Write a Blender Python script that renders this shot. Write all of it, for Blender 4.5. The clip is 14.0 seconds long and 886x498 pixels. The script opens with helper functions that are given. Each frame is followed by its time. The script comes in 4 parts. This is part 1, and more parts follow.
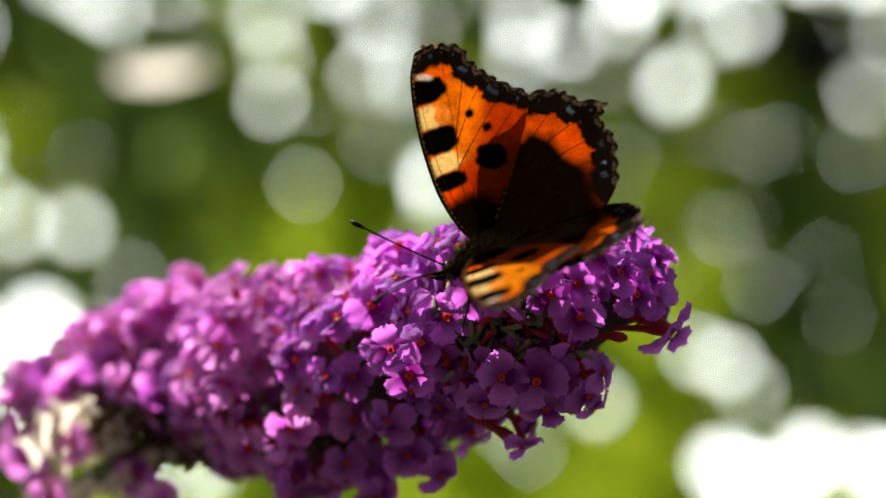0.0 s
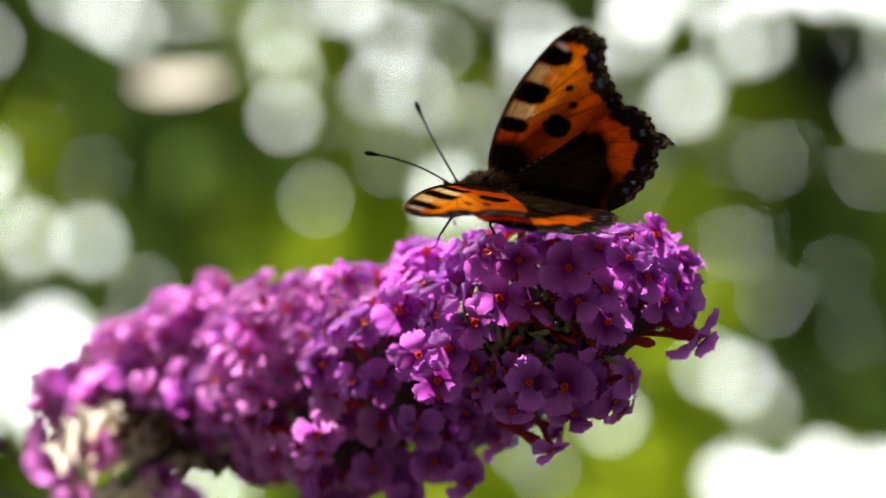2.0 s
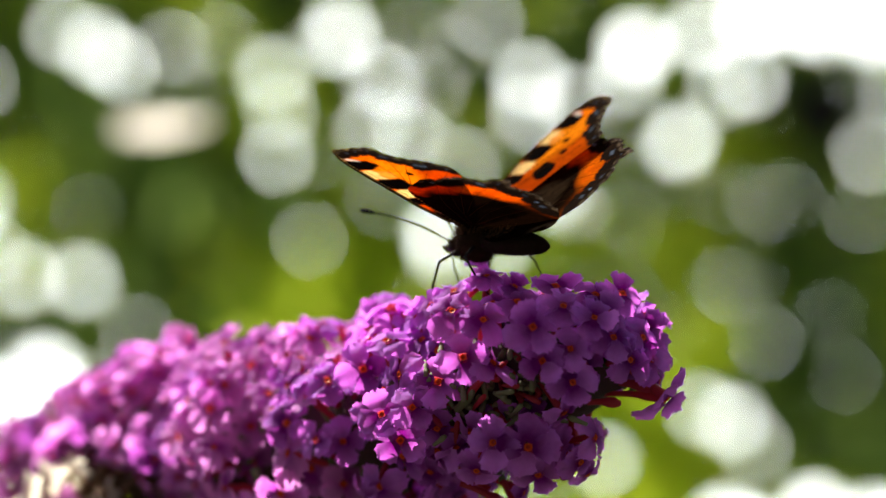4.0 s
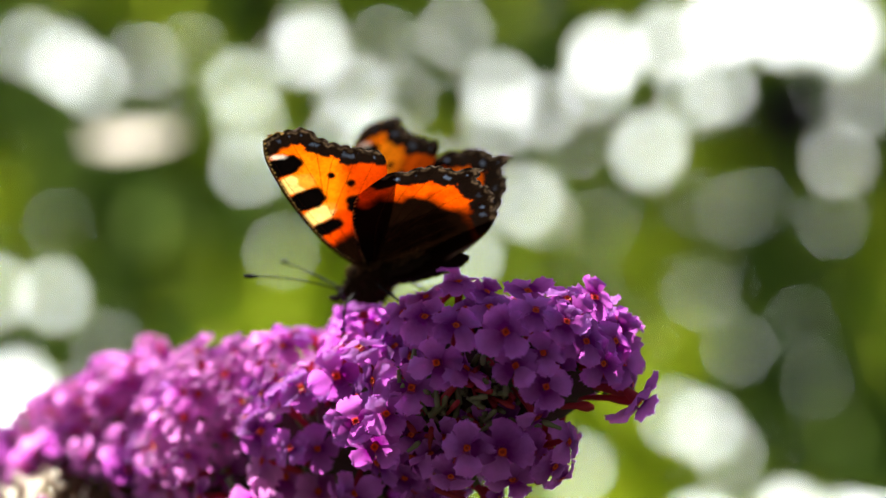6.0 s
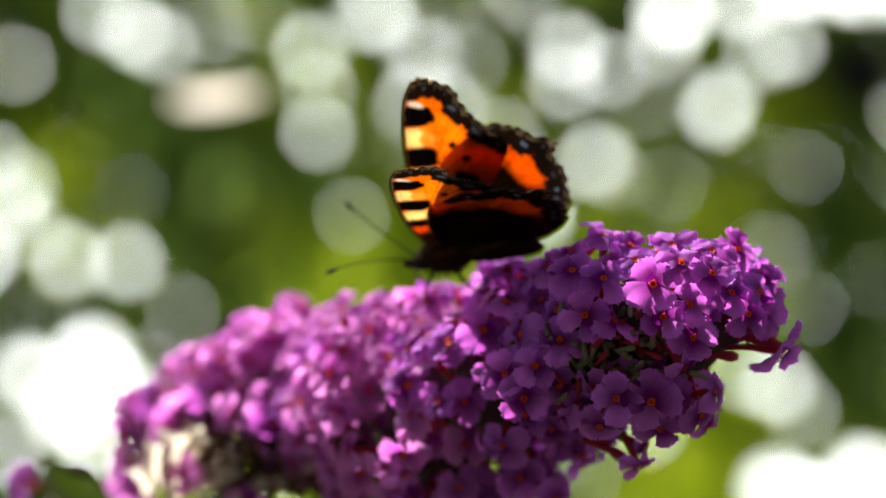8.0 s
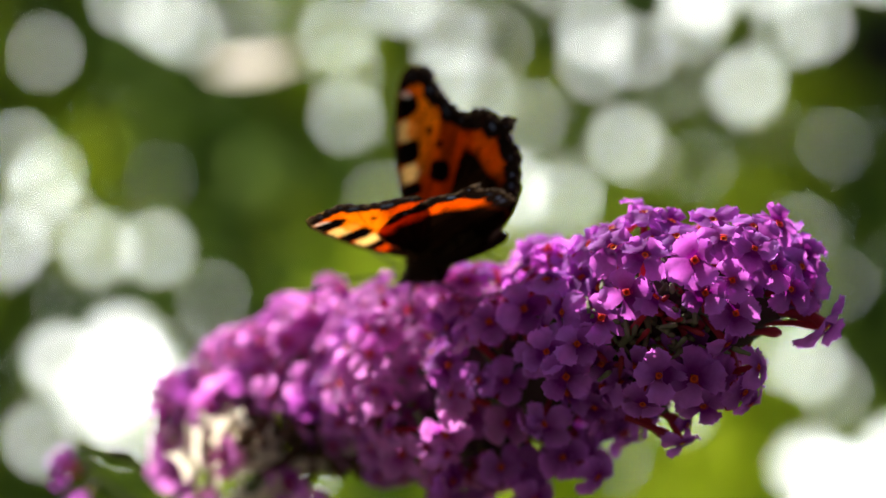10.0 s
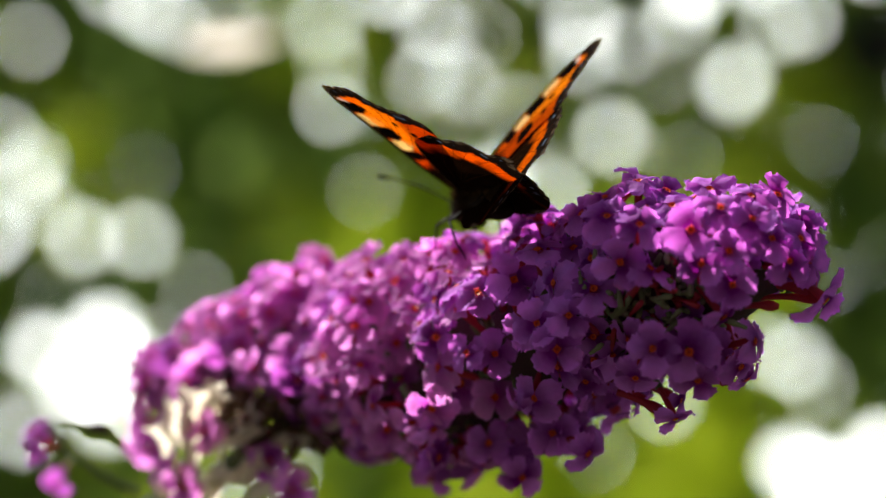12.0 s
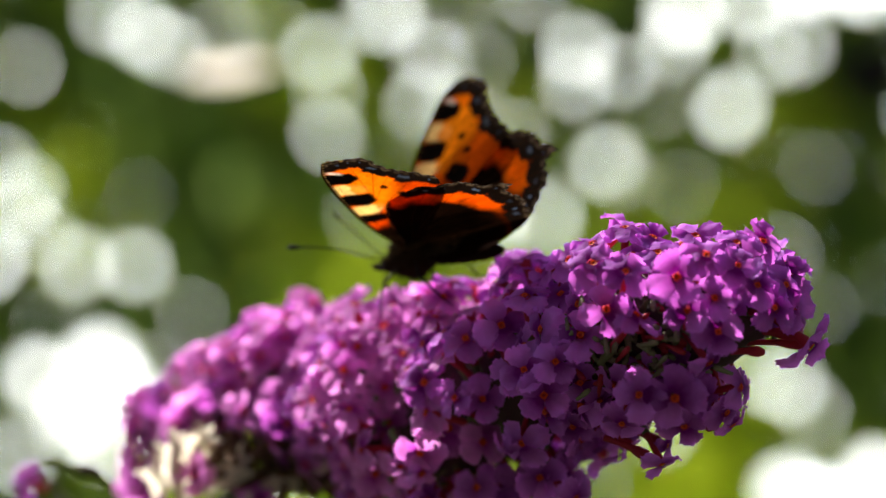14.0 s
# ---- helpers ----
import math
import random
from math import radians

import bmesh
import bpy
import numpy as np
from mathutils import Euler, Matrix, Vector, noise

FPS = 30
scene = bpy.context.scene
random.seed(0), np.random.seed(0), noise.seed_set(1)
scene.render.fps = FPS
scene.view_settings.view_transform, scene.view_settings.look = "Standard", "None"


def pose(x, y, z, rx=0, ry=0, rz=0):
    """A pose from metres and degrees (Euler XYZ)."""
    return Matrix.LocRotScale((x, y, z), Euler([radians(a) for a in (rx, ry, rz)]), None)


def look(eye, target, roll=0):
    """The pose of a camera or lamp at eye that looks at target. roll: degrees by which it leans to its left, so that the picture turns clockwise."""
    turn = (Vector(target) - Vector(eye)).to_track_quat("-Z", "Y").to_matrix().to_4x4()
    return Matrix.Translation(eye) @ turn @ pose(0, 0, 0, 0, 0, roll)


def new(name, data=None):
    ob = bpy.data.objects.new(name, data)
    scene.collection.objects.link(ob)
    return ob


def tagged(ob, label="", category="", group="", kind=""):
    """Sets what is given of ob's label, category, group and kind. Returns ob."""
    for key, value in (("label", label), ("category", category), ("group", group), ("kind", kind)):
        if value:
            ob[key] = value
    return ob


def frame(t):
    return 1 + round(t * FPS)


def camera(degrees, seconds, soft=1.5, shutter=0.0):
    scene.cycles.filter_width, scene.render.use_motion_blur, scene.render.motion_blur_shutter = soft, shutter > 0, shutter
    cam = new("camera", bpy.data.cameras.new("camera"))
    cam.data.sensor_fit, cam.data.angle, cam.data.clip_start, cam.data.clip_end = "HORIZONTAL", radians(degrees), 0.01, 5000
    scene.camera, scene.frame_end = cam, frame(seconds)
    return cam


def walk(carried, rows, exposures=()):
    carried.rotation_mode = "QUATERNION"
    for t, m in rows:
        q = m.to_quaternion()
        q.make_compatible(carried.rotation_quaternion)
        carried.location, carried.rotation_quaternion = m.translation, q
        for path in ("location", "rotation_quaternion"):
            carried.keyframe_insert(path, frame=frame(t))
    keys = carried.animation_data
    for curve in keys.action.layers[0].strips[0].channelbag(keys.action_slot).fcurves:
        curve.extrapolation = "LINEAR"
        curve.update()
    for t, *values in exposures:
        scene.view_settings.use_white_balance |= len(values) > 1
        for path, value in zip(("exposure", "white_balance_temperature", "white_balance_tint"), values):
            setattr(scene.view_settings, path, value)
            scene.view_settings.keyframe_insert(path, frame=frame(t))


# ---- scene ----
cam = camera(19.2, 14.0, 1.5)
cam.data.dof.use_dof = True
cam.data.dof.focus_distance = 0.333
cam.data.dof.aperture_fstop = 9.3
# seconds, eye, turn to the left, tilt up, roll
PATH = [
    (0, 0.0000, -0.3400, 1.3000, -0.002, 0.003, 0.00),
    (0.5, -0.0007, -0.3442, 1.2987, 0.124, -0.333, 0.41),
    (1, 0.0009, -0.3466, 1.3001, 0.002, -0.192, -0.01),
    (1.5, -0.0001, -0.3437, 1.3003, 0.109, 0.376, 0.45),
    (2, -0.0023, -0.3409, 1.2986, 0.222, 0.360, 0.06),
    (2.5, -0.0024, -0.3376, 1.2971, 0.441, 0.476, 0.20),
    (3, 0.0032, -0.3368, 1.2991, 0.451, 0.793, 0.13),
    (5.5, -0.0003, -0.3384, 1.3017, -0.407, 1.397, 0.66),
    (6, 0.0019, -0.3378, 1.3005, -0.457, 1.442, -0.36),
    (6.5, -0.0024, -0.3399, 1.3014, 0.275, 1.406, -0.78),
    (7, -0.0024, -0.3402, 1.3018, 0.412, 1.056, -0.61),
    (7.5, -0.0035, -0.3423, 1.3024, 0.682, 0.846, -1.09),
    (8, -0.0095, -0.3439, 1.2996, 0.830, 0.639, -1.13),
    (8.5, -0.0128, -0.3457, 1.2994, 1.066, 0.409, -1.20),
    (11, -0.0102, -0.3401, 1.2975, 1.512, 0.299, -1.99),
    (11.5, -0.0150, -0.3391, 1.2958, 1.331, 0.475, -1.65),
    (12, -0.0120, -0.3324, 1.2954, 1.099, 0.222, -1.27),
    (12.5, -0.0102, -0.3294, 1.2961, 0.981, 0.281, -1.05),
    (13, -0.0134, -0.3313, 1.2971, 0.946, 0.304, -1.07),
    (13.5, -0.0151, -0.3340, 1.2990, 0.922, 0.529, -1.39),
    (14, -0.0107, -0.3343, 1.2983, 1.022, 0.729, -1.30),
]
walk(cam, [(t, look((x, y, z),
                    (x - math.sin(radians(left)) * math.cos(radians(up)), y + math.cos(radians(left)) * math.cos(radians(up)), z + math.sin(radians(up))), roll))
           for t, x, y, z, left, up, roll in PATH],
     [(0, 1.3), (2.0, 1.32), (3.2, 1.4), (5.3, 1.55), (6.5, 1.52), (7.5, 1.4), (8.7, 1.3), (10.8, 1.24), (14.0, 1.25)])

# ---- light ----
SUN_WAY = Vector((-0.40, 0.53, 0.75)).normalized()
world = bpy.data.worlds.new("sky")
scene.world = world
world.use_nodes = True
wn = world.node_tree.nodes
sky = wn.new("ShaderNodeTexSky")
sky.sky_type = "NISHITA"
sky.sun_disc = False
sky.sun_elevation = math.asin(SUN_WAY.z)
sky.sun_rotation = math.atan2(SUN_WAY.x, SUN_WAY.y)
wn["Background"].inputs["Strength"].default_value = 0.05
world.node_tree.links.new(sky.outputs["Color"], wn["Background"].inputs["Color"])
sun = new("sun", bpy.data.lights.new("sun", "SUN"))
sun.data.energy = 5.0
sun.data.angle = radians(0.6)
sun.data.color = (1.0, 0.95, 0.87)
sun.matrix_world = look(SUN_WAY * 4 + Vector((0, 0, 1.3)), (0, 0, 1.3))

MM = 0.001


# ---- materials ----
def material(name):
    m = bpy.data.materials.new(name)
    m.use_nodes = True
    m.node_tree.nodes.clear()
    out = m.node_tree.nodes.new("ShaderNodeOutputMaterial")
    return m, m.node_tree.nodes, m.node_tree.links, out


def node(nodes, kind, **values):
    n = nodes.new(kind)
    for key, value in values.items():
        n.inputs[key.replace("_", " ")].default_value = value
    return n


def leafy(name, low, high, through_light=0.5, rough=0.55, scale=900.0, bump=0.25, random_from="object", glow_tint=(1, 1, 1), sheen=0.0, radial=0.0, gloss=0.35):
    """A thin living surface: a colour between low and high, partly letting light through."""
    m, nodes, links, out = material(name)
    pick = nodes.new("ShaderNodeObjectInfo") if random_from == "object" else nodes.new("ShaderNodeNewGeometry")
    rnd = pick.outputs["Random"] if random_from == "object" else pick.outputs["Random Per Island"]
    place = nodes.new("ShaderNodeTexCoord")
    grain = node(nodes, "ShaderNodeTexNoise", Scale=scale, Detail=4.0, Roughness=0.65)
    blotch = node(nodes, "ShaderNodeTexNoise", Scale=scale * 0.17, Detail=2.0)
    links.new(place.outputs["Object"], grain.inputs["Vector"])
    links.new(place.outputs["Object"], blotch.inputs["Vector"])
    a = nodes.new("ShaderNodeMath")
    a.operation = "MULTIPLY_ADD"
    links.new(grain.outputs["Fac"], a.inputs[0])
    a.inputs[1].default_value = 0.5
    links.new(rnd, a.inputs[2])
    b = nodes.new("ShaderNodeMath")
    b.operation = "MULTIPLY_ADD"
    links.new(blotch.outputs["Fac"], b.inputs[0])
    b.inputs[1].default_value = 0.6
    links.new(a.outputs[0], b.inputs[2])
    if radial:
        flat = nodes.new("ShaderNodeVectorMath")
        flat.operation = "MULTIPLY"
        flat.inputs[1].default_value = (1, 1, 0)
        links.new(place.outputs["Object"], flat.inputs[0])
        far = nodes.new("ShaderNodeVectorMath")
        far.operation = "LENGTH"
        links.new(flat.outputs[0], far.inputs[0])
        rim = nodes.new("ShaderNodeMath")
        rim.operation = "MULTIPLY_ADD"
        links.new(far.outputs["Value"], rim.inputs[0])
        rim.inputs[1].default_value = radial
        links.new(b.outputs[0], rim.inputs[2])
        b = nodes.new("ShaderNodeMath")
        b.operation = "SUBTRACT"
        links.new(rim.outputs[0], b.inputs[0])
        b.inputs[1].default_value = radial * 0.0019
    spread = nodes.new("ShaderNodeMapRange")
    spread.inputs["From Min"].default_value = 0.3
    spread.inputs["From Max"].default_value = 1.75
    links.new(b.outputs[0], spread.inputs["Value"])
    mix = nodes.new("ShaderNodeMix")
    mix.data_type = "RGBA"
    links.new(spread.outputs["Result"], mix.inputs["Factor"])
    mix.inputs["A"].default_value = (*low, 1)
    mix.inputs["B"].default_value = (*high, 1)
    p = node(nodes, "ShaderNodeBsdfPrincipled", Roughness=rough)
    p.inputs["Specular IOR Level"].default_value = gloss
    p.inputs["Sheen Weight"].default_value = sheen
    links.new(mix.outputs["Result"], p.inputs["Base Color"])
    relief = node(nodes, "ShaderNodeBump", Strength=bump, Distance=0.0004)
    links.new(grain.outputs["Fac"], relief.inputs["Height"])
    links.new(relief.outputs["Normal"], p.inputs["Normal"])
    if through_light > 0:
        tr = nodes.new("ShaderNodeBsdfTranslucent")
        tint = nodes.new("ShaderNodeMix")
        tint.data_type, tint.blend_type = "RGBA", "MULTIPLY"
        tint.inputs["Factor"].default_value = 1.0
        links.new(mix.outputs["Result"], tint.inputs["A"])
        tint.inputs["B"].default_value = (*glow_tint, 1)
        links.new(tint.outputs["Result"], tr.inputs["Color"])
        both = nodes.new("ShaderNodeMixShader")
        both.inputs["Fac"].default_value = through_light
        links.new(p.outputs[0], both.inputs[1])
        links.new(tr.outputs[0], both.inputs[2])
        links.new(both.outputs[0], out.inputs["Surface"])
    else:
        links.new(p.outputs[0], out.inputs["Surface"])
    return m


def wing_material():
    """Scales: the pattern's colour, finely grained, letting the sun through where it is bright."""
    m, nodes, links, out = material("wing_scales")
    att = nodes.new("ShaderNodeAttribute")
    att.attribute_name = "pattern"
    place = nodes.new("ShaderNodeTexCoord")
    grain = node(nodes, "ShaderNodeTexNoise", Scale=2600.0, Detail=3.0, Roughness=0.7)
    fleck = node(nodes, "ShaderNodeTexNoise", Scale=500.0, Detail=3.0)
    links.new(place.outputs["Object"], grain.inputs["Vector"])
    links.new(place.outputs["Object"], fleck.inputs["Vector"])
    add = nodes.new("ShaderNodeMath")
    add.operation = "ADD"
    links.new(grain.outputs["Fac"], add.inputs[0])
    links.new(fleck.outputs["Fac"], add.inputs[1])
    r = nodes.new("ShaderNodeMapRange")
    r.inputs["From Min"].default_value, r.inputs["From Max"].default_value = 0.6, 1.4
    r.inputs["To Min"].default_value, r.inputs["To Max"].default_value = 0.55, 1.3
    links.new(add.outputs[0], r.inputs["Value"])
    mul = nodes.new("ShaderNodeMix")
    mul.data_type, mul.blend_type = "RGBA", "MULTIPLY"
    mul.inputs["Factor"].default_value = 1.0
    links.new(att.outputs["Color"], mul.inputs["A"])
    links.new(r.outputs["Result"], mul.inputs["B"])
    p = node(nodes, "ShaderNodeBsdfPrincipled", Roughness=0.85)
    p.inputs["Specular IOR Level"].default_value = 0.0
    p.inputs["Sheen Weight"].default_value = 0.0
    links.new(mul.outputs["Result"], p.inputs["Base Color"])
    relief = node(nodes, "ShaderNodeBump", Strength=0.35, Distance=0.0001)
    links.new(grain.outputs["Fac"], relief.inputs["Height"])
    links.new(relief.outputs["Normal"], p.inputs["Normal"])
    tr = nodes.new("ShaderNodeBsdfTranslucent")
    deep = node(nodes, "ShaderNodeGamma", Gamma=1.32)
    links.new(mul.outputs["Result"], deep.inputs["Color"])
    links.new(deep.outputs["Color"], tr.inputs["Color"])
    both = nodes.new("ShaderNodeMixShader")
    both.inputs["Fac"].default_value = 0.6
    links.new(p.outputs[0], both.inputs[1])
    links.new(tr.outputs[0], both.inputs[2])
    links.new(both.outputs[0], out.inputs["Surface"])
    return m


def sky_glow():
    """Bright hazy sky low over the garden, behind the hedge."""
    m, nodes, links, out = material("sky_glow")
    place = nodes.new("ShaderNodeTexCoord")
    cloud = node(nodes, "ShaderNodeTexNoise", Scale=0.8, Detail=3.0)
    links.new(place.outputs["Object"], cloud.inputs["Vector"])
    mix = nodes.new("ShaderNodeMix")
    mix.data_type = "RGBA"
    mix.inputs["A"].default_value = (0.94, 0.98, 0.91, 1)
    mix.inputs["B"].default_value = (0.99, 1.0, 0.94, 1)
    links.new(cloud.outputs["Fac"], mix.inputs["Factor"])
    e = node(nodes, "ShaderNodeEmission", Strength=SKY_GLOW)
    links.new(mix.outputs["Result"], e.inputs["Color"])
    links.new(e.outputs[0], out.inputs["Surface"])
    return m


SKY_GLOW = 3.1
PETAL = leafy("petal", (0.19, 0.008, 0.23), (0.75, 0.27, 0.98), 0.58, 0.65, 1500.0, 0.5, glow_tint=(1.14, 0.7, 0.88), radial=480.0, gloss=0.1)
PETAL_PALE = leafy("pale_petal", (0.38, 0.045, 0.37), (0.96, 0.43, 0.92), 0.68, 0.65, 1500.0, 0.5, glow_tint=(1.04, 0.84, 1.0), radial=420.0, gloss=0.1)
PETAL_FAR = leafy("petal_joined", (0.12, 0.005, 0.17), (0.84, 0.26, 0.93), 0.58, 0.65, 1500.0, 0.3, "island", (1.06, 0.82, 1.02), gloss=0.1)
TUBE = leafy("corolla_tube", (0.36, 0.018, 0.05), (0.64, 0.07, 0.10), 0.55, 0.5, 1200.0, 0.2)
TUBE_FAR = leafy("corolla_tube_joined", (0.36, 0.018, 0.05), (0.64, 0.07, 0.10), 0.55, 0.5, 1200.0, 0.2, "island")
THROAT = leafy("throat", (0.70, 0.05, 0.010), (0.92, 0.14, 0.015), 0.5, 0.5, 2500.0, 0.2)
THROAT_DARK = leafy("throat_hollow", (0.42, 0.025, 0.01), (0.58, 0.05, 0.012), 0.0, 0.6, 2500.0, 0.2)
CALYX = leafy("calyx", (0.10, 0.13, 0.05), (0.20, 0.22, 0.10), 0.25, 0.7, 1500.0, 0.3)
# dark colour for the shade inside the panicle, and for the dry bud
CORE = leafy("shade_core_and_bud", (0.02, 0.018, 0.012), (0.07, 0.035, 0.03), 0.0, 0.8, 500.0, 0.8)
SPENT = leafy("spent_calyx", (0.045, 0.022, 0.012), (0.20, 0.11, 0.055), 0.2, 0.8, 900.0, 0.5, "island")
RACHIS = leafy("rachis", (0.10, 0.12, 0.05), (0.17, 0.17, 0.09), 0.0, 0.8, 700.0, 0.5)
WITHERED = leafy("withered_floret", (0.58, 0.47, 0.33), (0.86, 0.80, 0.68), 0.6, 0.75, 900.0, 0.6)
# two leaf colours: the darker copy paints shade into the hedge
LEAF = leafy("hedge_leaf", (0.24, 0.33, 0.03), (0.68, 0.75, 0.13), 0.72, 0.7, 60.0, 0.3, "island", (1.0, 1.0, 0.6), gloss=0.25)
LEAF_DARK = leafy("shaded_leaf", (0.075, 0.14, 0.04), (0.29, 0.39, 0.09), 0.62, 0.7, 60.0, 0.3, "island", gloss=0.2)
BRANCH = leafy("branch_bark", (0.05, 0.04, 0.025), (0.11, 0.09, 0.06), 0.0, 0.85, 90.0, 0.6)
# dull and dark, so the added wall throws back little light
WALL_DARK = leafy("unseen_wall_dark", (0.022, 0.02, 0.018), (0.05, 0.045, 0.04), 0.0, 0.9, 14.0, 0.4)
SOIL = leafy("soil", (0.022, 0.018, 0.012), (0.04, 0.045, 0.022), 0.0, 0.95, 9.0, 0.8)
DRY = leafy("dry_leaf", (0.80, 0.70, 0.58), (0.95, 0.88, 0.78), 0.7, 0.7, 120.0, 0.4)
DEAD = leafy("dead_spike", (0.018, 0.012, 0.014), (0.05, 0.03, 0.035), 0.0, 0.85, 120.0, 0.5, "island")
WING = wing_material()
FUR = leafy("body_fur", (0.006, 0.004, 0.0025), (0.045, 0.024, 0.011), 0.1, 0.8, 1800.0, 0.6, "island", gloss=0.02)
CHITIN = leafy("chitin", (0.006, 0.005, 0.004), (0.02, 0.015, 0.011), 0.0, 0.6, 2000.0, 0.4, gloss=0.06)
FUR_DARK = leafy("dark_fur", (0.003, 0.002, 0.0015), (0.018, 0.011, 0.006), 0.0, 0.8, 1800.0, 0.6, "island", gloss=0.02)
BUFF = leafy("buff_hair", (0.09, 0.04, 0.013), (0.32, 0.17, 0.07), 0.4, 0.6, 1800.0, 0.3, "island", gloss=0.1)
WING_HAIR = leafy("wing_hair", (0.025, 0.012, 0.005), (0.13, 0.07, 0.028), 0.2, 0.7, 1800.0, 0.3, "island", gloss=0.02)
EYE_MAT = leafy("compound_eye", (0.015, 0.010, 0.008), (0.03, 0.02, 0.015), 0.0, 0.2, 4000.0, 0.3)
VEIN = leafy("wing_vein", (0.020, 0.008, 0.003), (0.06, 0.02, 0.006), 0.2, 0.9, 2000.0, 0.3, gloss=0.0)


# ---- mesh helpers ----
def part(name, bm, mats, parent=None, label="", smooth=True):
    me = bpy.data.meshes.new(name)
    bm.to_mesh(me)
    bm.free()
    for m in mats if isinstance(mats, (list, tuple)) else (mats,):
        me.materials.append(m)
    if smooth:
        me.polygons.foreach_set("use_smooth", [True] * len(me.polygons))
    ob = new(name, me)
    ob.parent = parent
    if label:
        tagged(ob, label)
    return ob


def sweep(bm, points, radii, sides=8, index=0, cap=True):
    """A round tube along points, with a radius at each."""
    points = [Vector(p) for p in points]
    rings, side = [], None
    for n, p in enumerate(points):
        ahead = (points[min(n + 1, len(points) - 1)] - points[max(n - 1, 0)]).normalized()
        if side is None:
            side = ahead.orthogonal().normalized()
        side = (side - ahead * side.dot(ahead)).normalized()
        up = ahead.cross(side)
        rings.append([bm.verts.new(p + (side * math.cos(a) + up * math.sin(a)) * radii[n])
                      for a in (2 * math.pi * k / sides for k in range(sides))])
    faces = []
    for low, high in zip(rings, rings[1:]):
        for k in range(sides):
            faces.append(bm.faces.new((low[k], low[(k + 1) % sides], high[(k + 1) % sides], high[k])))
    if cap:
        faces.append(bm.faces.new(rings[0][::-1]))
        faces.append(bm.faces.new(rings[-1]))
    for fa in faces:
        fa.material_index = index
    return faces


def catmull(points, steps):
    """A smooth curve through points."""
    points = [Vector(p) for p in points]
    ext = [2 * points[0] - points[1], *points, 2 * points[-1] - points[-2]]
    out = []
    for n in range(1, len(ext) - 2):
        a, b, c, d = ext[n - 1:n + 3]
        for k in range(steps):
            t = k / steps
            out.append(0.5 * (2 * b + (c - a) * t + (2 * a - 5 * b + 4 * c - d) * t * t + (3 * b - a - 3 * c + d) * t ** 3))
    out.append(points[-1])
    return out


# ---- ground ----
bm = bmesh.new()
bmesh.ops.create_grid(bm, x_segments=60, y_segments=60, size=0.5)
for v in bm.verts:
    v.co.x, v.co.y = v.co.x * 2000, v.co.y * 2000
    reach = max(abs(v.co.x), abs(v.co.y))
    v.co.x *= 0.02 + 0.98 * (reach / 1000) ** 2
    v.co.y *= 0.02 + 0.98 * (reach / 1000) ** 2
    v.co.z = 0.02 * noise.noise(v.co * 1.7) if reach < 700 else 0
ground = part("ground", bm, SOIL)
tagged(ground, "dark garden soil with sparse green growth", "ground", kind="structure")

# ---- sky behind the hedge ----
bm = bmesh.new()
bmesh.ops.create_grid(bm, x_segments=1, y_segments=1, size=0.5)
backdrop = part("backdrop", bm, sky_glow())
backdrop.matrix_world = pose(0, 7, 2.2, 90, 0, 0) @ Matrix.Diagonal((9, 4.4, 1, 1))
tagged(backdrop, "bright white hazy sky behind the hedge", "sky", kind="structure")

# ---- a plain unseen wall behind the viewer, added to block skylight ----
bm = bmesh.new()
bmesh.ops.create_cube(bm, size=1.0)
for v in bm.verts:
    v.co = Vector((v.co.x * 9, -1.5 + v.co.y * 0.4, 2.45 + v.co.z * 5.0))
shade_wall = part("wall_behind", bm, WALL_DARK, None, "", False)
tagged(shade_wall, "plain dark wall, unseen, added to block skylight behind the viewer", "wall", kind="structure")

# ---- hedge ----
HEDGE_Y = 2.0
# gaps in the foliage that let the sky through: centimetres to the side, centimetres over the flower's level, radius in millimetres
GAPS_HIGH = ((-16.0, 20.8, 8), (-15.4, 17.6, 6), (-15.4, 13.4, 7.2), (-9.8, 24, 9), (-32, 23, 8), (-35, 24.4, 8), (-29.6, 21.4, 7), (7.2, 20.4, 9), (7.0, 17.4, 7), (11, 18.4, 6.5), (16.8, 23.4, 11), (16, 20.6, 7), (20.5, 14.6, 9),
             (24.6, 19.6, 7), (27.2, 20.6, 7), (22.6, 24.6, 10), (28, 26.4, 14), (33, 26, 15), (38, 25.5, 15), (36, 20.6, 7), (40, 19, 7), (38.2, 13.6, 5.6), (9.6, 10.4, 8), (-0.8, 6.6, 9), (4, 5.0, 6), (-5.2, 20, 5), (-1.6, 19.4, 5), (-3.2, 24.6, 5), (0.4, 23, 4), (3.2, 25.6, 5.5))
GAPS_LOW = ((-38.2, 2.2, 9), (-33, 2.0, 9), (-36.5, -6.5, 14), (-34.4, -9.6, 13), (-38.5, -11, 15), (-42, -8, 12), (-36, -14, 10), (-31.4, -7.6, 6), (-42.6, 9, 8), (-42.4, 20, 7), (-44, -15, 9), (-45, 11.4, 7), (-43.4, 7, 7), (-46, 3, 9), (-41.4, 4.6, 6.5), (-22.8, -20.4, 9), (-20.4, -19, 6),
            (22.8, -9.2, 6.5), (25.6, -10.2, 7.5), (27.6, -12.6, 6.5), (13.9, -13.8, 7.5), (25, -19.4, 12), (28, -20.6, 11), (33, -18.6, 13), (37.6, -19.4, 13), (31, -22, 12), (41, -20, 12), (27, -24, 12))
